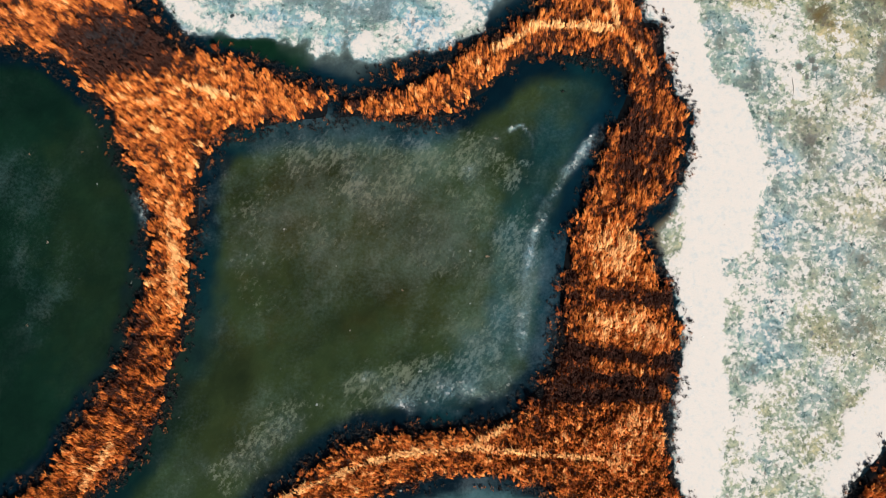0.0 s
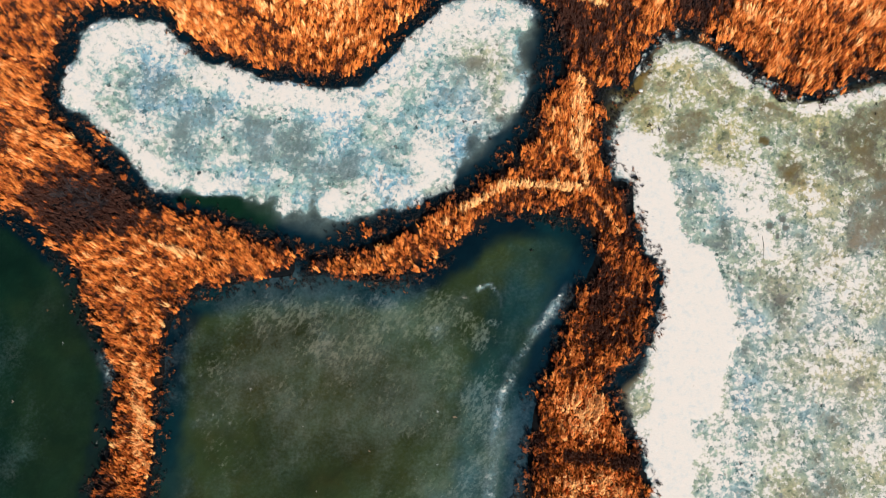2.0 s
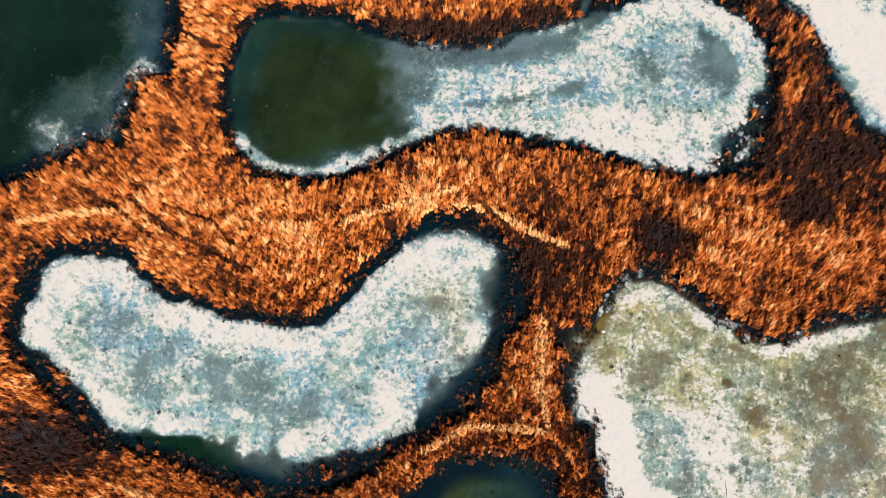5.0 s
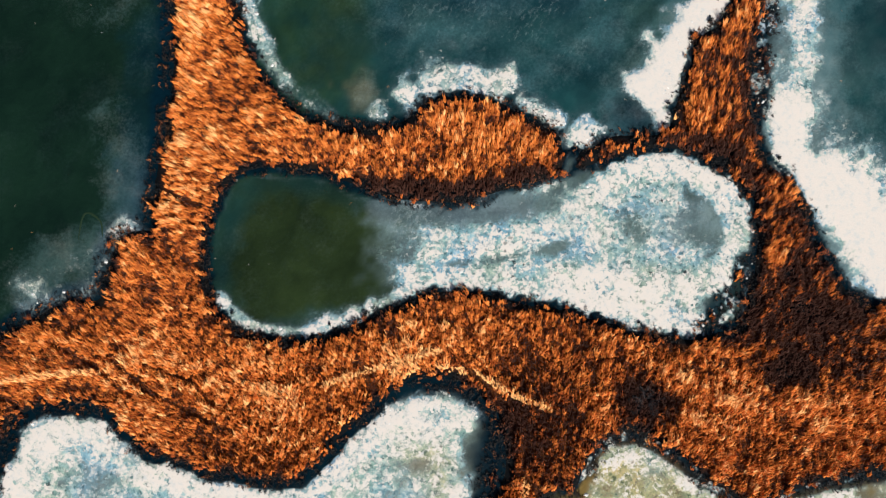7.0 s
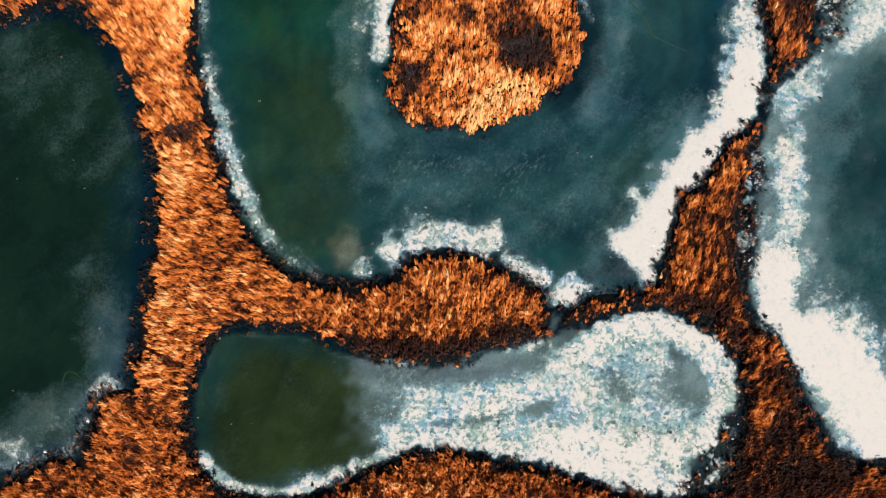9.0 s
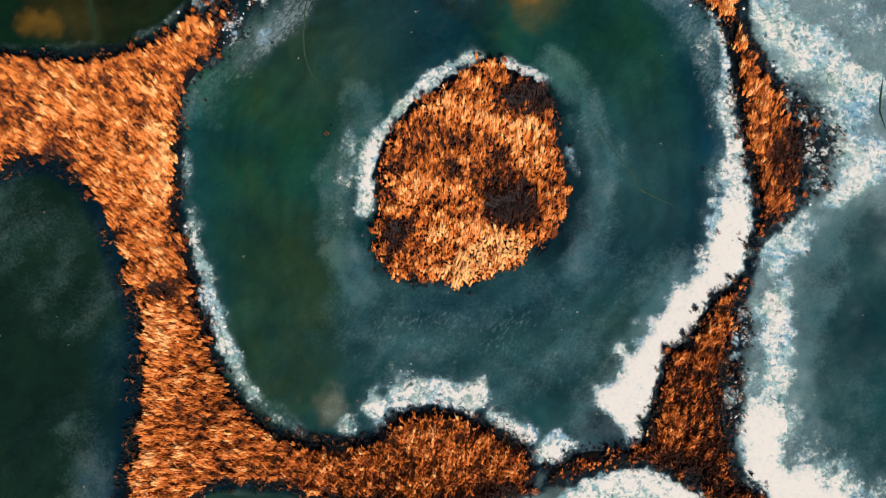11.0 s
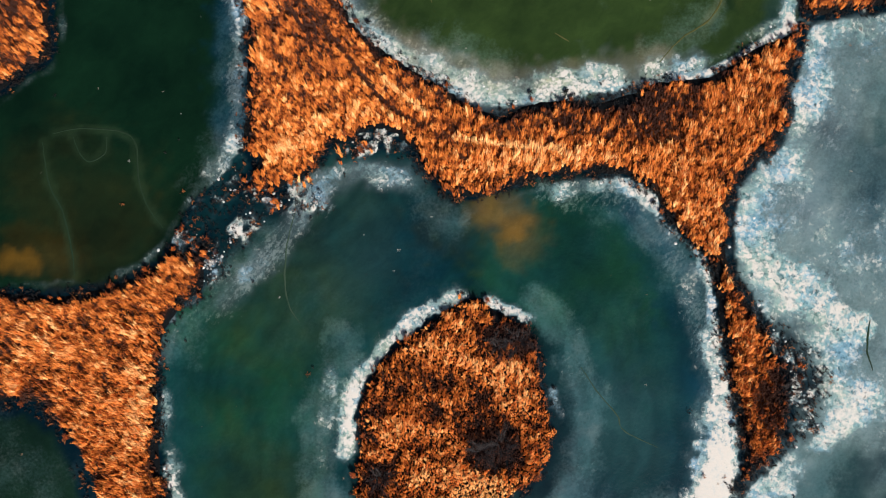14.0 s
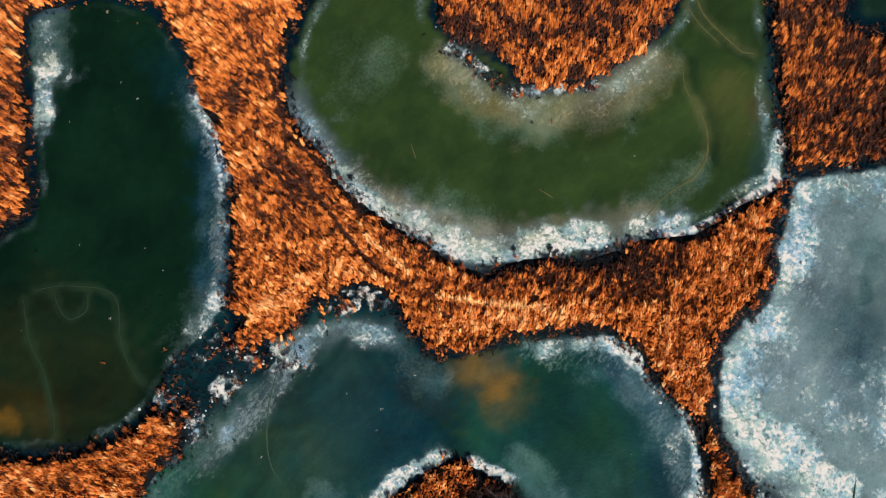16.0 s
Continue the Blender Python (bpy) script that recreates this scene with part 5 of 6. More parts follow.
# ---- reed ----
def blades(x, y, z, tone, seed, count, length, wide, steep, material, name, lean=None, spot=0.26, tall=None, bend=0.22, stray=0.5, sheaf=0.0, swell=0.0):
    """Tufts of pointed bent blades at the given feet; returns one mesh."""
    r = np.random.RandomState(seed)
    n = len(x)
    big = r.uniform(0.7, 1.3, n) * (1 + 0.3 * value_noise(x, y, 1.6, 77, 2) + 0.7 * swell + 0.3 * value_noise(x + 0.6 * y, 1.6 * y, 4.0, 63, 2)) * (1 + 0.2 * np.clip(tone, -1, 1))
    if tall is not None:
        big = big * tall
    big = np.maximum(big, 0.2)
    f = np.repeat(np.arange(n), count)
    turn = r.uniform(0, 2 * np.pi, len(f))
    if lean is not None:
        turn = np.where(r.rand(len(f)) < 0.96, lean[f] + r.normal(0, stray, len(f)), turn)
    rise = np.clip(r.normal(steep, 0.22, len(f)), 0.15, 1.45)
    l = length * big[f] * r.uniform(0.7, 1.05, len(f))
    w = wide * r.uniform(0.6, 1.3, len(f))
    c, s = np.cos(turn), np.sin(turn)
    ox, oy = r.normal(0, spot, len(f)), r.normal(0, spot, len(f))
    bx, by, bz = x[f] + ox, y[f] + oy, z[f]
    flat, up = np.cos(rise), np.sin(rise)
    mx, my, mz = bx + bend * l * flat * c, by + bend * l * flat * s, bz + (0.9 if bend < 0.4 else 0.72) * l * up
    tx, ty, tz = bx + l * flat * c, by + l * flat * s, bz + l * up * r.uniform(0.86, 1.08, len(f))
    roll = r.uniform(-0.4, 0.4, len(f))
    px, py, pz = -s * w * np.cos(roll), c * w * np.cos(roll), w * np.sin(roll)
    if sheaf:
        # packed beds: plain pointed blades, widest where they leave the sheaf
        v = np.stack([np.stack([mx + px, my + py, 0.5 * (bz + mz) + pz], -1), np.stack([tx, ty, tz], -1), np.stack([mx - px, my - py, 0.5 * (bz + mz) - pz], -1)], 1).reshape(-1, 3)
        tri = 3 * np.arange(len(f))[:, None] + np.array([0, 1, 2])
    else:
        v = np.stack([np.stack([bx, by, bz], -1), np.stack([mx + px, my + py, mz + pz], -1), np.stack([tx, ty, tz], -1), np.stack([mx - px, my - py, mz - pz], -1)], 1).reshape(-1, 3)
        k = 4 * np.arange(len(f))[:, None]
        tri = np.concatenate([k + np.array([0, 1, 3]), k + np.array([1, 2, 3])], 0)
    shade = np.repeat(tone[f], len(v) // len(f))
    if sheaf:
        # the packed stems of each tuft: one leaning five-sided sheaf under its loose blades
        way = lean + r.normal(0, 0.15, n)
        gx, gy, tip = np.cos(way), np.sin(way), 0.9 * length * big
        a = np.arange(5) * 2 * np.pi / 5 + r.uniform(0, 6, (n, 1))
        rad = sheaf * np.sqrt(big)[:, None] * r.uniform(0.7, 1.3, (n, 5))
        u, w = 1.35 * rad * np.cos(a), rad * np.sin(a)
        foot = np.stack([x[:, None] + u * gx[:, None] - w * gy[:, None], y[:, None] + u * gy[:, None] + w * gx[:, None], np.repeat(z[:, None], 5, 1)], -1)
        top = np.stack([x + 0.42 * tip * gx, y + 0.42 * tip * gy, z + tip * r.uniform(0.75, 1.05, n)], -1)[:, None]
        k = len(v) + 6 * np.arange(n)[:, None]
        tri = np.concatenate([tri] + [k + np.array([i, (i + 1) % 5, 5]) for i in range(5)])
        v, shade = np.concatenate([v, np.concatenate([foot, top], 1).reshape(-1, 3)]), np.concatenate([shade, np.repeat(tone, 6)])
    me = mesh_of(name, v, tri, material)
    at = me.attributes.new("tone", "FLOAT", "POINT")
    at.data.foreach_set("value", shade.astype(np.float32))
    return me


def sample(field, x, y):
    """A field of the plan at any points."""
    u, v = (x - GX[0]) / STEP, (y - GY[0]) / STEP
    i, j = np.clip(u.astype(int), 0, NX - 2), np.clip(v.astype(int), 0, NY - 2)
    fu, fv = u - i, v - j
    return (field[j, i] * (1 - fu) + field[j, i + 1] * fu) * (1 - fv) + (field[j + 1, i] * (1 - fu) + field[j + 1, i + 1] * fu) * fv


def scatter(space, seed, x0=-72, x1=92, y0=-46, y1=226):
    r = np.random.RandomState(seed)
    x, y = np.meshgrid(np.arange(x0, x1, space), np.arange(y0, y1, space))
    x, y = x.ravel() + r.uniform(-0.5, 0.5, x.size) * space, y.ravel() + r.uniform(-0.5, 0.5, x.size) * space
    return x, y, r


MOUND_Z = -0.75 + 1.05 * ease((-ISLE + 1.0) / 1.8) + rough_ground
FEET_Z = np.where(ISLE < 0.5, np.maximum(MOUND_Z, GROUND_Z), GROUND_Z)
x, y, r = scatter(0.34, 3)
land, tone = sample(LAND, x, y), sample(FIELD["tone"], x, y)
# the 4 m swell paints lit ridges and shaded hollows into the tone
tone = tone + 0.2 * value_noise(x, y, 9.0, 61, 3) + 0.22 * value_noise(x + 0.6 * y, 1.6 * y, 4.0, 63, 2)
clump = value_noise(x, y, 1.6, 77, 2)
chance = ease((land - 0.15 + np.where(sample(ISLE, x, y) < 1, 0.9, 0) + 1.1 * clump) / 1.5) * ease((clump + 0.95) / 0.35) * np.clip(1.2 + 0.35 * np.minimum(tone + 0.2, 0), 0, 1)
chance = np.maximum(chance, 0.7 * ease(1.4 * sample(BOGGY, x, y) - 0.5) * ease(3.0 * value_noise(x, y, 1.8, 78, 2) - 0.5) * (land > -3))
keep = r.rand(len(x)) < chance
x, y, land, tone = x[keep], y[keep], land[keep], tone[keep]
foot, isle = np.maximum(sample(FEET_Z, x, y), np.where(land < -0.6, WATER_LEVEL - 0.05, -9)), sample(ISLE, x, y)
squash, trodden = np.ones(len(x)), np.zeros(len(x))


def trail(half, lift, *xy):
    """A trodden line through the reed (lift above 0) or a low furrow, its shade put into the tone (below 0)."""
    global tone, squash
    d = line_distance(x, y, np.array(xy, float).reshape(-1, 2), False)[0] + 0.25 * value_noise(x, y, 2.0, 99, 2)
    k = ease(1.4 - d / half)
    tone = tone * (1 - k) + lift * k
    if lift < 0:
        squash = squash * (1 - 0.5 * k)
    trodden[:] = np.maximum(trodden, k)


trail(0.42, 1.25, 13.8, 34.1, 18.2, 33.8, 23, 33.9)
trail(0.36, 0.5, 23, 33.9, 27, 31.3, 29.4, 27.3)
trail(0.42, 1.18, -22.8, -32.6, -18.9, -30.5, -11.1, -27.3, -4.8, -25.7, 3.9, -24.9, 14.1, -25.9, 21.9, -26.5)
trail(0.42, 1.04, 3.9, -24.9, 9.4, -21.8)
trail(0.42, 0.9, -35.9, 25.6, -28.7, 23.6)
trail(0.42, 0.9, -49.4, -30.4, -45.6, -24.9)
trail(0.42, 1.04, 11.3, 65, 16.9, 64.1, 21.6, 61.3, 27.2, 59.3)
trail(0.42, 1.04, 24, 49.7, 23.7, 38.6, 24.8, 33.9)
trail(0.42, 1.25, 7.5, 30.6, 13.8, 34.2, 18.5, 33.8, 23.7, 33.5)
trail(0.36, -1.05, 0.1, 66.8, 1.7, 64, 3.2, 60)
trail(0.36, -0.95, 23.6, 50.5, 25.6, 48.1, 27.2, 44.9)
trail(0.36, -0.95, 21.7, 54.5, 22.8, 58.5, 16.9, 63.7)
trail(0.36, -1.05, 0.9, 65.4, 2.2, 61.4)
trail(0.36, -0.95, 16, 64.4, 19.2, 61.7, 20.8, 59.3)
trail(0.36, -0.85, 21.5, 60.9, 24, 55.5, 23.6, 51.6)
trail(0.36, -0.95, -26.6, 88.8, -22.6, 86.9)
trail(0.42, 0.9, -49.6, 61.9, -41.7, 63.2, -33.8, 63.7)
trail(0.42, 0.9, 19, 175.9, 25.4, 174.8, 33.5, 174.5)
trail(0.36, -0.4, -34.2, 65.9, -28.9, 61.2, -21.7, 57.6, -16.9, 55.6)
trail(0.36, -0.3, -29.8, 64.8, -22.5, 62.4, -19.3, 58.8)
trail(0.36, -0.3, -43.1, 67.8, -36.6, 64.6, -31, 60.2)
trail(0.42, 1.1, -4.1, 62.3, 4.1, 65, 11.7, 67.2)
trail(0.36, -1.05, -6.2, 209.4, -3.6, 201.3, -2.6, 194.8, 4.9, 185.3, 9.8, 179.8, 14.6, 177.5)
trail(0.36, -0.85, -3.5, 198.8, 3.1, 193.3, 8, 187)
trail(0.42, 0.9, 8.9, 183.8, 12.1, 181.4, 14.6, 179.1)
# the way the wind has combed each stretch of reed: place, and degrees from east
COMBED = [(-45, 32, -45), (-25, 23, -65), (-38, -2, -75), (28, 22, -75), (25, -6, -80), (0, -26, -60), (-30, 60, -74), (-8, 60, -100), (12, 66, -80), (38, 61, -85), (46, 57, -88), (54, 58, -92), (62, 78, -105), (-40, 66, -72), (-20, 68, -80), (-33, 76, -60), (-27, 89, -28),
          (-25, 105, -22), (-25, 128, -65), (12, 95, -85), (51, 108, -78), (20, 135, -88), (-33, 146, -62), (62, 150, -75), (-5, 180, -75), (2, 192, -52), (-10, 207, -45), (30, 175, -88), (56, 182, -65), (35, 215, -85), (74, 208, -85)]
cx, cy, ca = np.array(COMBED, float).T
nearest = np.argmin((x[:, None] - cx) ** 2 + (y[:, None] - cy) ** 2, axis=1)
ux, uy, ua = x - cx[nearest], y - cy[nearest], np.radians(ca[nearest])
# wisps: long along the lean, narrow across it
wisp = value_noise(1.3 * (uy * np.cos(ua) - ux * np.sin(ua)) + 40 * nearest, 0.58 * (ux * np.cos(ua) + uy * np.sin(ua)), 0.55, 79, 2)
near = 1 / ((x[:, None] - cx) ** 2 + (y[:, None] - cy) ** 2 + 20) ** 2
lean = np.pi + np.arctan2(near @ np.sin(np.radians(ca)), near @ np.cos(np.radians(ca)))
lean = lean + 0.3 * value_noise(x, y, 7.0, 71, 3) + 0.3 * value_noise(x, y, 1.5, 72, 1) + r.normal(0, 0.12, len(x))
edge = ease(1 - land / 2.0)
# wisp tone lightens tall clumps and darkens gaps, their shading put into colour
tone = tone + (0.15 * value_noise(x, y, 1.6, 77, 2) + 0.74 * wisp + r.normal(0.01, 0.15, len(x)) - 0.28 * edge * (0.6 + value_noise(x, y, 6.0, 73, 2))) * (1 - 0.75 * trodden)
beds = np.array([(-50, 40), (-20, 20), (0, -22), (40, -5), (-30, 62), (10, 62), (50, 62), (-22, 100), (12, 92), (60, 105), (-35, 150), (70, 145), (-12, 185), (30, 172), (-52, 200), (70, 215), (-5, 215)], float)
bed = np.argmin((x[:, None] - beds[:, 0]) ** 2 + (y[:, None] - beds[:, 1]) ** 2, axis=1)
for n in range(len(beds)):
    m = (bed == n) & (isle > 0.6)
    if m.any():
        me = blades(x[m] - 0.26 * np.cos(lean[m]), y[m] - 0.26 * np.sin(lean[m]), foot[m], tone[m], 100 + n, 9, 0.86, 0.05, 1.13, REED, "reed_bed", lean[m], 0.13, squash[m], 0.2, 0.24, 0.15, wisp[m])
        tagged(new("reed_bed", me), "dense bed of dead rust-orange reed on the marsh", "reed bed", "reed beds between the ponds", "stuff")
for n, name in enumerate(ISLANDS):
    base = SHORE[name].mean(0)
    isl = new("reed_island")
    isl.location = (*base, WATER_LEVEL)
    bpy.context.view_layer.update()
    tagged(isl, ("round reed island with dark bare patches in a pond", "rust-brown reed island in an olive frozen pond")[n], "island", "islands")
    me = sheet("mound", DIST[name] < 1.4, MOUND_Z, MUD)
    m = (isle <= 0.6) & (np.argmin([sample(DIST[i], x, y) for i in ISLANDS], axis=0) == n)
    grass = blades(x[m] - 0.34 * np.cos(lean[m]), y[m] - 0.34 * np.sin(lean[m]), foot[m], tone[m], 150 + n, 9, 0.74, 0.042, 1.16, REED, "reed_stand", lean[m], 0.13, squash[m], 0.2, 0.22, 0.14, wisp[m])
    for key, data, label, kind in (("mound", me, "black peat mound", ""), ("reed_stand", grass, "dead orange reed", "stuff")):
        ob = part(key, data, isl, label, kind)
        ob.matrix_parent_inverse = isl.matrix_world.inverted()

# ---- dark sedge along the shores and loose crust lumps ----
x, y, r = scatter(0.38, 9)
land, margin = sample(LAND, x, y), sample(np.minimum(FRINGE, 9.0), x, y)
patchy = value_noise(x, y, 3.0, 81, 2)
dense = np.where(land > 0, ease(1 - land / 1.5), ease(1.25 - np.maximum(margin, -0.6 * land) * 0.95))
dense = np.maximum(0.95 * dense * np.clip(0.65 + 1.2 * patchy, 0, 1), np.where(land < 0, 0.6 * sample(BOGGY, x, y), 0))
dense = dense * np.where(sample(ISLE, x, y) < 1.6, 0.3, 1)
keep = (r.rand(len(x)) < dense) & (land > -9)
x, y = x[keep], y[keep]
z = np.maximum(sample(FEET_Z, x, y), WATER_LEVEL - 0.02)
shade = 0.3 * value_noise(x, y, 2.0, 82, 2) + np.where(r.rand(len(x)) < 0.13, 1.0, 0)
me = blades(x, y, z, shade, 200, 8, 0.3, 0.075, 1.1, TUSSOCK, "shore_sedge", spot=0.14, swell=value_noise(1.4 * x, 0.9 * y, 0.55, 79, 2))
tagged(new("shore_sedge", me), "low black sedge tufts along the icy shores", "sedge", kind="stuff")


def lumps(x, y, z, size, seed, material, name):
    """Low faceted lumps, each an uneven eight-sided cap."""
    r = np.random.RandomState(seed)
    n, k = len(x), 6
    a = np.arange(k) * 2 * np.pi / k + r.uniform(0, 6, (n, 1))
    rad = size[:, None] * r.uniform(0.6, 1.2, (n, k))
    low = np.stack([x[:, None] + rad * np.cos(a), y[:, None] + rad * np.sin(a), np.repeat(z[:, None] - 0.02, k, 1)], -1)
    top = np.stack([x[:, None] + 0.55 * rad * np.cos(a), y[:, None] + 0.55 * rad * np.sin(a), z[:, None] + size[:, None] * r.uniform(0.2, 0.45, (n, k))], -1)
    tip = np.stack([x, y, z + 0.42 * size], -1)[:, None]
    v = np.concatenate([low, top, tip], 1).reshape(-1, 3)
    b = (2 * k + 1) * np.arange(n)[:, None]
    tri = []
    for i in range(k):
        j = (i + 1) % k
        tri += [b + np.array([i, j, k + j]), b + np.array([i, k + j, k + i]), b + np.array([k + i, k + j, 2 * k])]
    return mesh_of(name, v, np.concatenate(tri), material)


x, y, r = scatter(0.5, 12)
land, crust = sample(LAND, x, y), sample(FIELD["crust"], x, y)
keep = (land < 0.2) & (land > -6) & (r.rand(len(x)) < np.maximum(0.35 * ease(crust * 2 - 0.5) * ease(1.2 + land / 4), 0.9 * np.maximum(sample(np.where(OWNER == WATERS.index("kidney_pond"), 0.55, 1) * BOGGY, x, y) - 0.52, 0)))
x, y = x[keep], y[keep]
me = lumps(x, y, np.full(len(x), WATER_LEVEL), 0.06 + 0.26 * r.rand(len(x)) ** 3, 13, CRUST, "crust_lumps")
tagged(new("crust_lumps", me), "loose white lumps of frozen salt crust", "crust lumps", kind="stuff")


# ---- pale ridges and healed cracks in the ice ----
RIDGE = plain_material("frozen_ridge", (0.034, 0.044, 0.012), (0.080, 0.082, 0.030), 0.8, 0.6)


FAINT = plain_material("faint_swirl", (0.008, 0.021, 0.011), (0.014, 0.031, 0.016), 0.8, 0.6)
PALE = plain_material("pale_crack", (0.014, 0.040, 0.026), (0.034, 0.058, 0.038), 0.8, 0.6)
for thin_ice in (RIDGE, FAINT, PALE):
    thin_ice.node_tree.nodes["Principled BSDF"].inputs["Specular IOR Level"].default_value = 0.12


def ridge(pond, width, label, *xy):
    """A low uneven ridge along a smooth line, as a part of its pond."""
    p = np.array(xy, float).reshape(-1, 2)
    q = np.concatenate([[2 * p[0] - p[1]], p, [2 * p[-1] - p[-2]]])
    line = []
    for n in range(1, len(q) - 2):
        a, b, c, d = q[n - 1 : n + 3]
        for t in np.arange(8) / 8:
            line.append(0.5 * (2 * b + (c - a) * t + (2 * a - 5 * b + 4 * c - d) * t * t + (3 * b - a - 3 * c + d) * t**3))
    line = np.array(line + [p[-1]])
    line += 0.12 * np.stack([value_noise(line[:, 0], line[:, 1], 1.5, 91, 2), value_noise(line[:, 0], line[:, 1], 1.5, 92, 2)], -1)
    way = np.gradient(line, axis=0)
    side = np.stack([-way[:, 1], way[:, 0]], -1) / np.maximum(np.linalg.norm(way, axis=1), 1e-6)[:, None]
    n = len(line)
    w = width * np.sin(np.pi * np.clip(np.linspace(0.06, 0.94, n), 0, 1)) ** 0.5 * (1 + 0.5 * value_noise(line[:, 0], line[:, 1], 0.9, 93, 2))
    rows = [np.concatenate([line + side * (k * w)[:, None], np.full((n, 1), WATER_LEVEL + h)], 1) for k, h in ((-1, -0.01), (-0.5, 0.025), (0.5, 0.025), (1, -0.01))]
    v = np.concatenate(rows)
    i = np.arange(n - 1)
    quads = np.concatenate([np.stack([k * n + i, k * n + i + 1, (k + 1) * n + i + 1, (k + 1) * n + i], -1) for k in range(3)])
    v[:, 2] += sample(ICE_Z - WATER_LEVEL + 0.02 * ease(8 * FIELD["crust"] - 3), v[:, 0], v[:, 1])
    part("ice_ridge", mesh_of("ice_ridge", v, quads[:, ::-1], {"north_lagoon": RIDGE, "round_lagoon": PALE}.get(pond, FAINT), True), bpy.data.objects[f"pond_{WATERS.index(pond) + 1}"], label)


ridge("north_lagoon", 0.18, "pale bent ridge frozen into the ice", 55.1, 220.4, 56.5, 216.7, 59.3, 213.9, 61.8, 211.6, 63.8, 211.1)
ridge("north_lagoon", 0.13, "pale bent ridge frozen into the ice", 54, 217.9, 56.1, 215.1, 58.7, 212.6)
ridge("north_lagoon", 0.16, "pale bent ridge frozen into the ice", 53.5, 209.7, 54.1, 205.6, 56.1, 202.4, 57.1, 199.1, 56.8, 195.9, 54.9, 193, 51.3, 190.5, 48.1, 187)
ridge("north_lagoon", 0.11, "short pale crack", 14.9, 197.2, 15.5, 195.1)
ridge("north_lagoon", 0.11, "short pale crack", 33.2, 191, 35.2, 189.9)
ridge("round_lagoon", 0.12, "thin pale crack line in green ice", -3.4, 164.6, -4.4, 160.2, -4.6, 154.5, -3.7, 150.9, -2.3, 149.1)
ridge("round_lagoon", 0.11, "thin pale crack line in teal ice", 37.4, 143.5, 39.8, 140, 42.6, 136.8, 43.4, 134.8, 48.2, 132.5)
ridge("dark_pond", 0.13, "faint pale swirl in the ice", -39.4, 174.1, -38.4, 168.6, -36.2, 163.9, -34.9, 159.2, -34.3, 155.3)
ridge("dark_pond", 0.13, "faint pale swirl in the ice", -37.9, 175.4, -33.9, 176.2, -29.2, 175.9, -26.3, 174.4, -25.6, 168.8, -24, 164.9, -21.9, 162.2)
ridge("dark_pond", 0.13, "faint pale swirl in the ice", -35.1, 175, -34.2, 172.7, -32.6, 171.5, -30.6, 172.7, -30.3, 175.1)
ridge("northwest_pool", 0.15, "faint pale swirl in the ice", -39.3, 81.9, -39, 84.7, -37.9, 85.7, -36.2, 84.3, -35.9, 82.4)
ridge("east_lagoon", 0.15, "thin crack line in grey ice", 78.1, 150.9, 77.7, 146.9, 78.5, 143.7)
ridge("white_pond", 0.06, "thin dark-edged crack in white crust", 49.4, 26.8, 49.6, 25.2, 49.5, 23.6)

# ---- single tussocks and blocks of crust that stand apart ----
def apart(name, label, category, group, keep, chosen, space, metres, seed):
    """Copies of a few models at random feet, kept clear of one another."""
    x, y, r = scatter(2.0, seed, -50, 72, -28, 206)
    order = r.permutation(np.nonzero(keep(x, y))[0])
    taken = []
    for k in order:
        if all((x[k] - a) ** 2 + (y[k] - b) ** 2 > space**2 for a, b in taken):
            taken.append((x[k], y[k]))
        if len(taken) == metres:
            break
    for n, (a, b) in enumerate(taken):
        z = max(float(sample(FEET_Z, np.array([a]), np.array([b]))[0]), WATER_LEVEL)
        ob = new(name, chosen[n % len(chosen)])
        ob.matrix_world = Matrix.LocRotScale((a, b, z - 0.01), Euler((0, 0, r.uniform(-0.7, 0.7))), Vector([r.uniform(0.75, 1.3)] * 3))
        tagged(ob, label, category, group)


zero = np.zeros(1)
models = [blades(zero, zero, zero, zero - 0.1, 300 + n, 36, 0.8, 0.04, 1.1, REED, "reed_tussock", zero + 1.8, spot=0.16) for n in range(6)]
apart("reed_tussock", "small rust-orange reed tussock at the icy shore", "tussock", "tussocks along the shores", lambda x, y: (sample(LAND, x, y) < 0.3) & (sample(LAND, x, y) > -0.5), models, 2.6, 150, 21)
models = [blades(zero, zero, zero, zero - 0.2, 320 + n, 44, 0.36, 0.06, 1.25, TUSSOCK, "sedge_tussock", spot=0.15) for n in range(6)]
apart("sedge_tussock", "low black sedge tussock standing in white crust", "tussock", "black tussocks in the crust", lambda x, y: (sample(LAND, x, y) < -0.3) & (sample(LAND, x, y) > -1.6) & (sample(FIELD["crust"], x, y) > 0.3), models, 2.6, 48, 22)
models = [lumps(zero, zero, zero, zero + 0.3, 340 + n, CRUST, "crust_block") for n in range(5)]
apart("crust_block", "loose white block of frozen salt crust", "crust block", "crust blocks along the shores", lambda x, y: (sample(LAND, x, y) < -0.3) & (sample(LAND, x, y) > -2.5) & (sample(FIELD["crust"], x, y) > 0.2) & (sample(FIELD["crust"], x, y) < 0.6), models, 3.0, 60, 23)

# ---- bare bushes in the reed ----
BARK = plain_material("bare_twig", (0.005, 0.005, 0.007), (0.022, 0.015, 0.017), 1.5, 0.8)


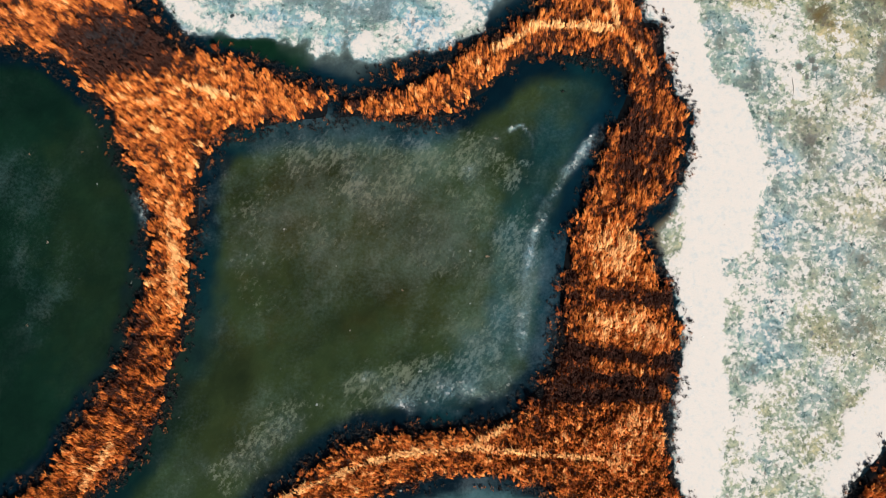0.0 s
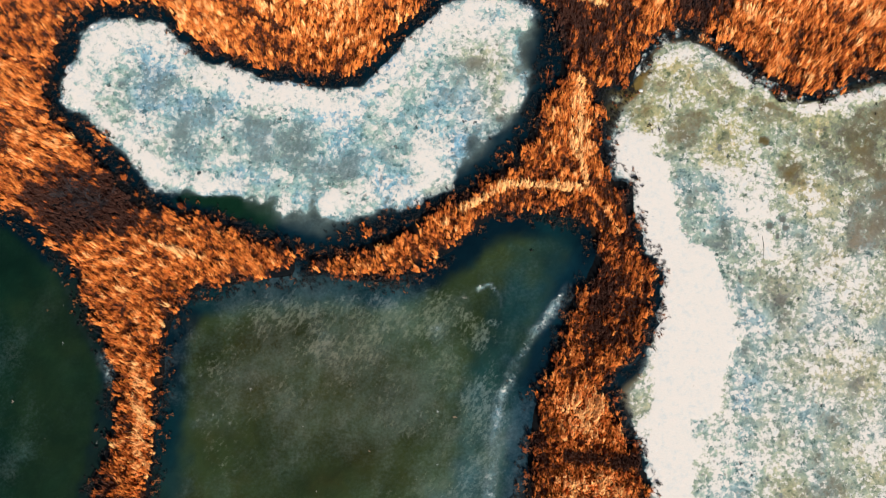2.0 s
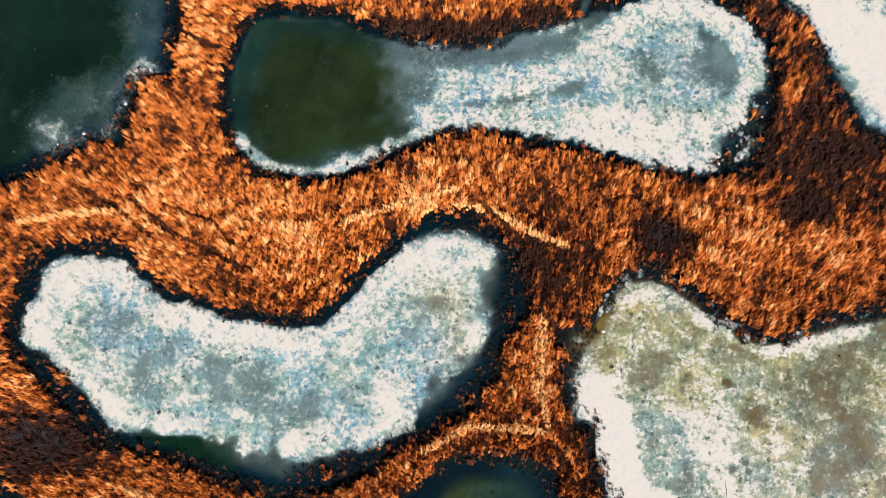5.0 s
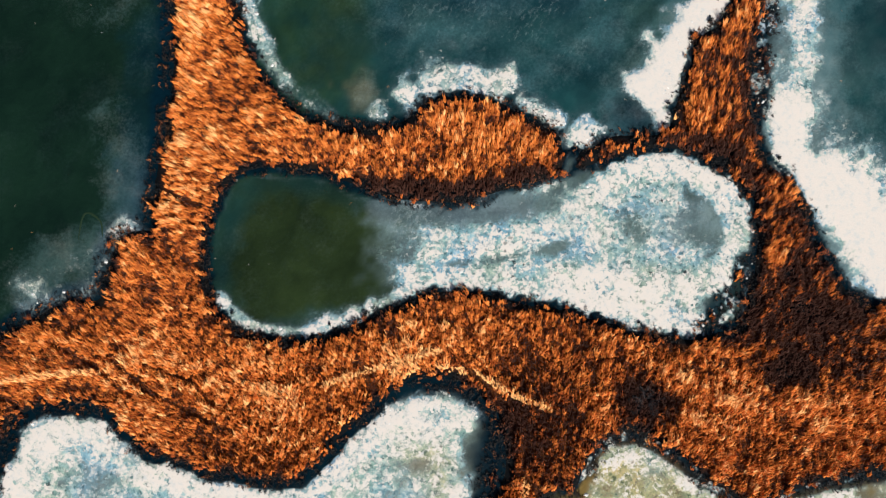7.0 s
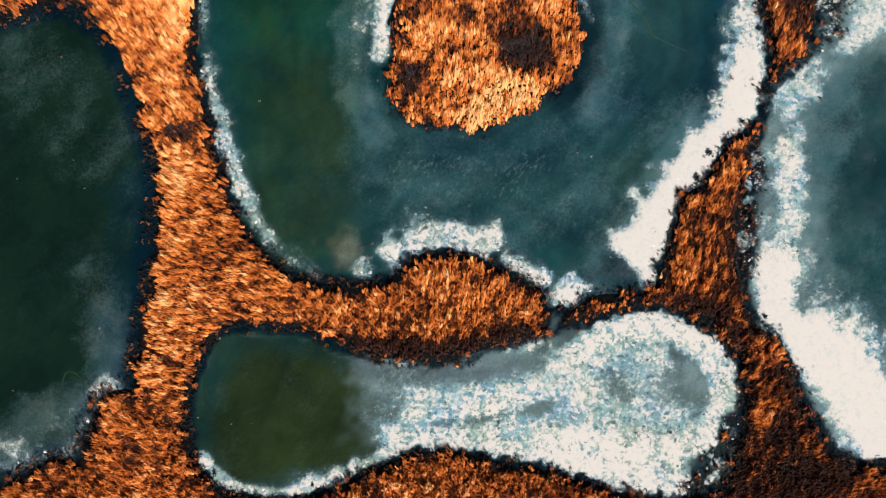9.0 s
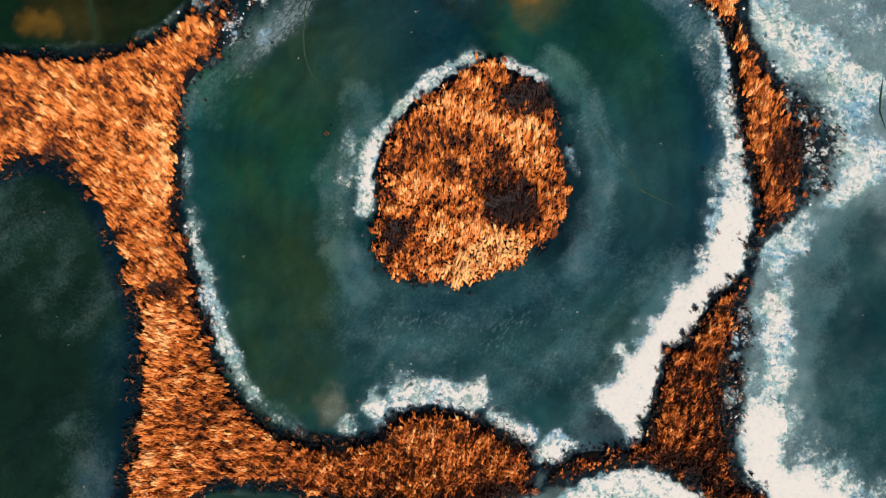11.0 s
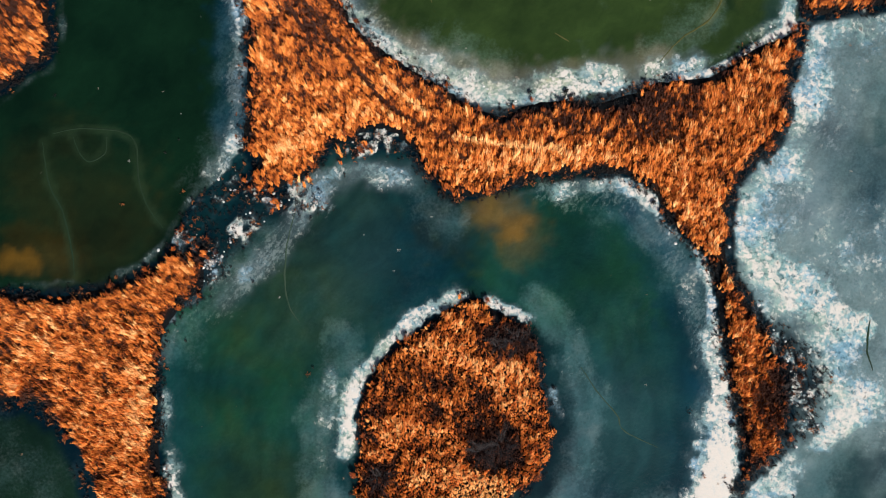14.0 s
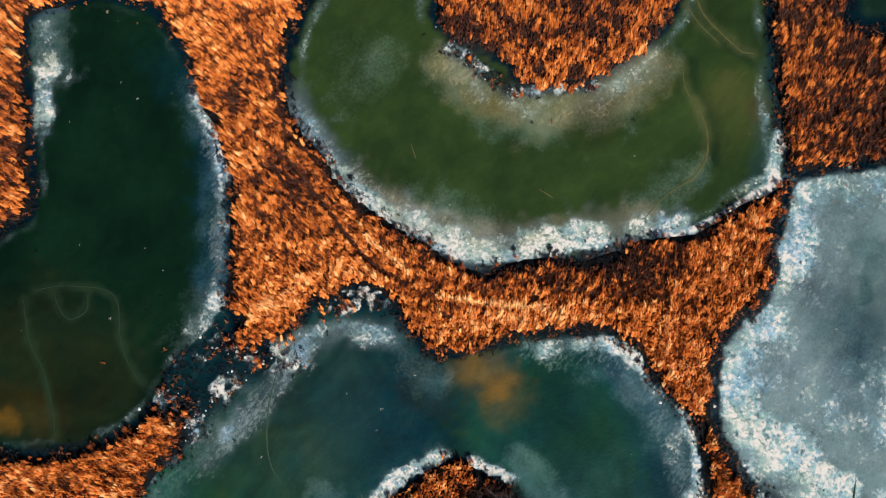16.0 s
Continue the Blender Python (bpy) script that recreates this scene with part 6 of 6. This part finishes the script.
def rods(lines, name):
    """Thin three-sided rods along bent lines: rows of (points, thickness at the foot)."""
    verts, faces = [], []
    for line, thick in lines:
        n = len(line)
        for i, p in enumerate(line):
            for k in range(3):
                a, w = 2.1 * k, thick * (1 - 0.75 * i / (n - 1))
                verts.append((p[0] + w * math.cos(a), p[1] + w * math.sin(a), p[2] + 0.3 * w * math.sin(2 * a)))
        b = len(verts) - 3 * n
        for i in range(n - 1):
            for k in range(3):
                q = (k + 1) % 3
                faces.append((b + 3 * i + k, b + 3 * i + q, b + 3 * i + 3 + q, b + 3 * i + 3 + k))
    return mesh_of(name, verts, faces, BARK)


def bare_bush(wide, tall, seed):
    """A leafless bush: stems that fan out from one root, each with a spray of twigs; pairs of meshes."""
    r = np.random.RandomState(seed)
    out = []
    for n in range(10):
        a, far = 2.4 * n + r.normal(0, 0.3), wide * r.uniform(0.45, 1.0)
        up = tall * r.uniform(0.7, 1.1) * (1.15 - 0.5 * far / wide)
        line = [np.array([0.12 * math.cos(a) + far * t**1.3 * math.cos(a + 0.4 * t * r.normal()), 0.12 * math.sin(a) + far * t**1.3 * math.sin(a + 0.2 * t), up * math.sin(1.45 * t)]) for t in (0, 0.3, 0.6, 1)]
        twigs = []
        for m in range(26):
            t = r.uniform(0.2, 0.98) * 3
            i = min(int(t), 2)
            foot = line[i] + (line[i + 1] - line[i]) * (t - i)
            b, reach = a + r.normal(0, 0.9), wide * r.uniform(0.12, 0.34)
            tip = foot + np.array([reach * math.cos(b), reach * math.sin(b), tall * r.uniform(0.05, 0.22)])
            twigs.append(([foot, (foot + tip) / 2 + r.normal(0, 0.05, 3), tip], 0.03))
        out.append((rods([(line, 0.055)], "stem"), rods(twigs, "twig_spray")))
    return out


BUSHES = [(28.2, 146.9, 3.4, 2.0), (25.6, 146.2, 2.4, 1.6), (26.3, 132.6, 3.6, 2.2), (23.4, 131.6, 2.8, 1.8), (9.6, 127.8, 2.4, 1.6), (-47.2, 31.8, 3.6, 1.9), (-43.6, 30.8, 3.4, 1.9), (-45.4, 33.2, 2.6, 1.6),
          (-24.2, 119.7, 1.5, 1.2), (66.6, 141.0, 2.2, 1.6), (40.6, 60.4, 2.4, 1.5)]
for n, (bx, by, wide, tall) in enumerate(BUSHES):
    bush = new("bare_bush")
    bush.location = (bx, by, float(sample(FEET_Z, np.array([bx]), np.array([by]))[0]) - 0.05)
    tagged(bush, "low leafless bush with dark purple-brown twigs in dead reed", "bush", "bare bushes in the reed")
    for stem, spray in bare_bush(wide, tall, 400 + n):
        part("twig_spray", spray, part("stem", stem, bush), "", "stuff")
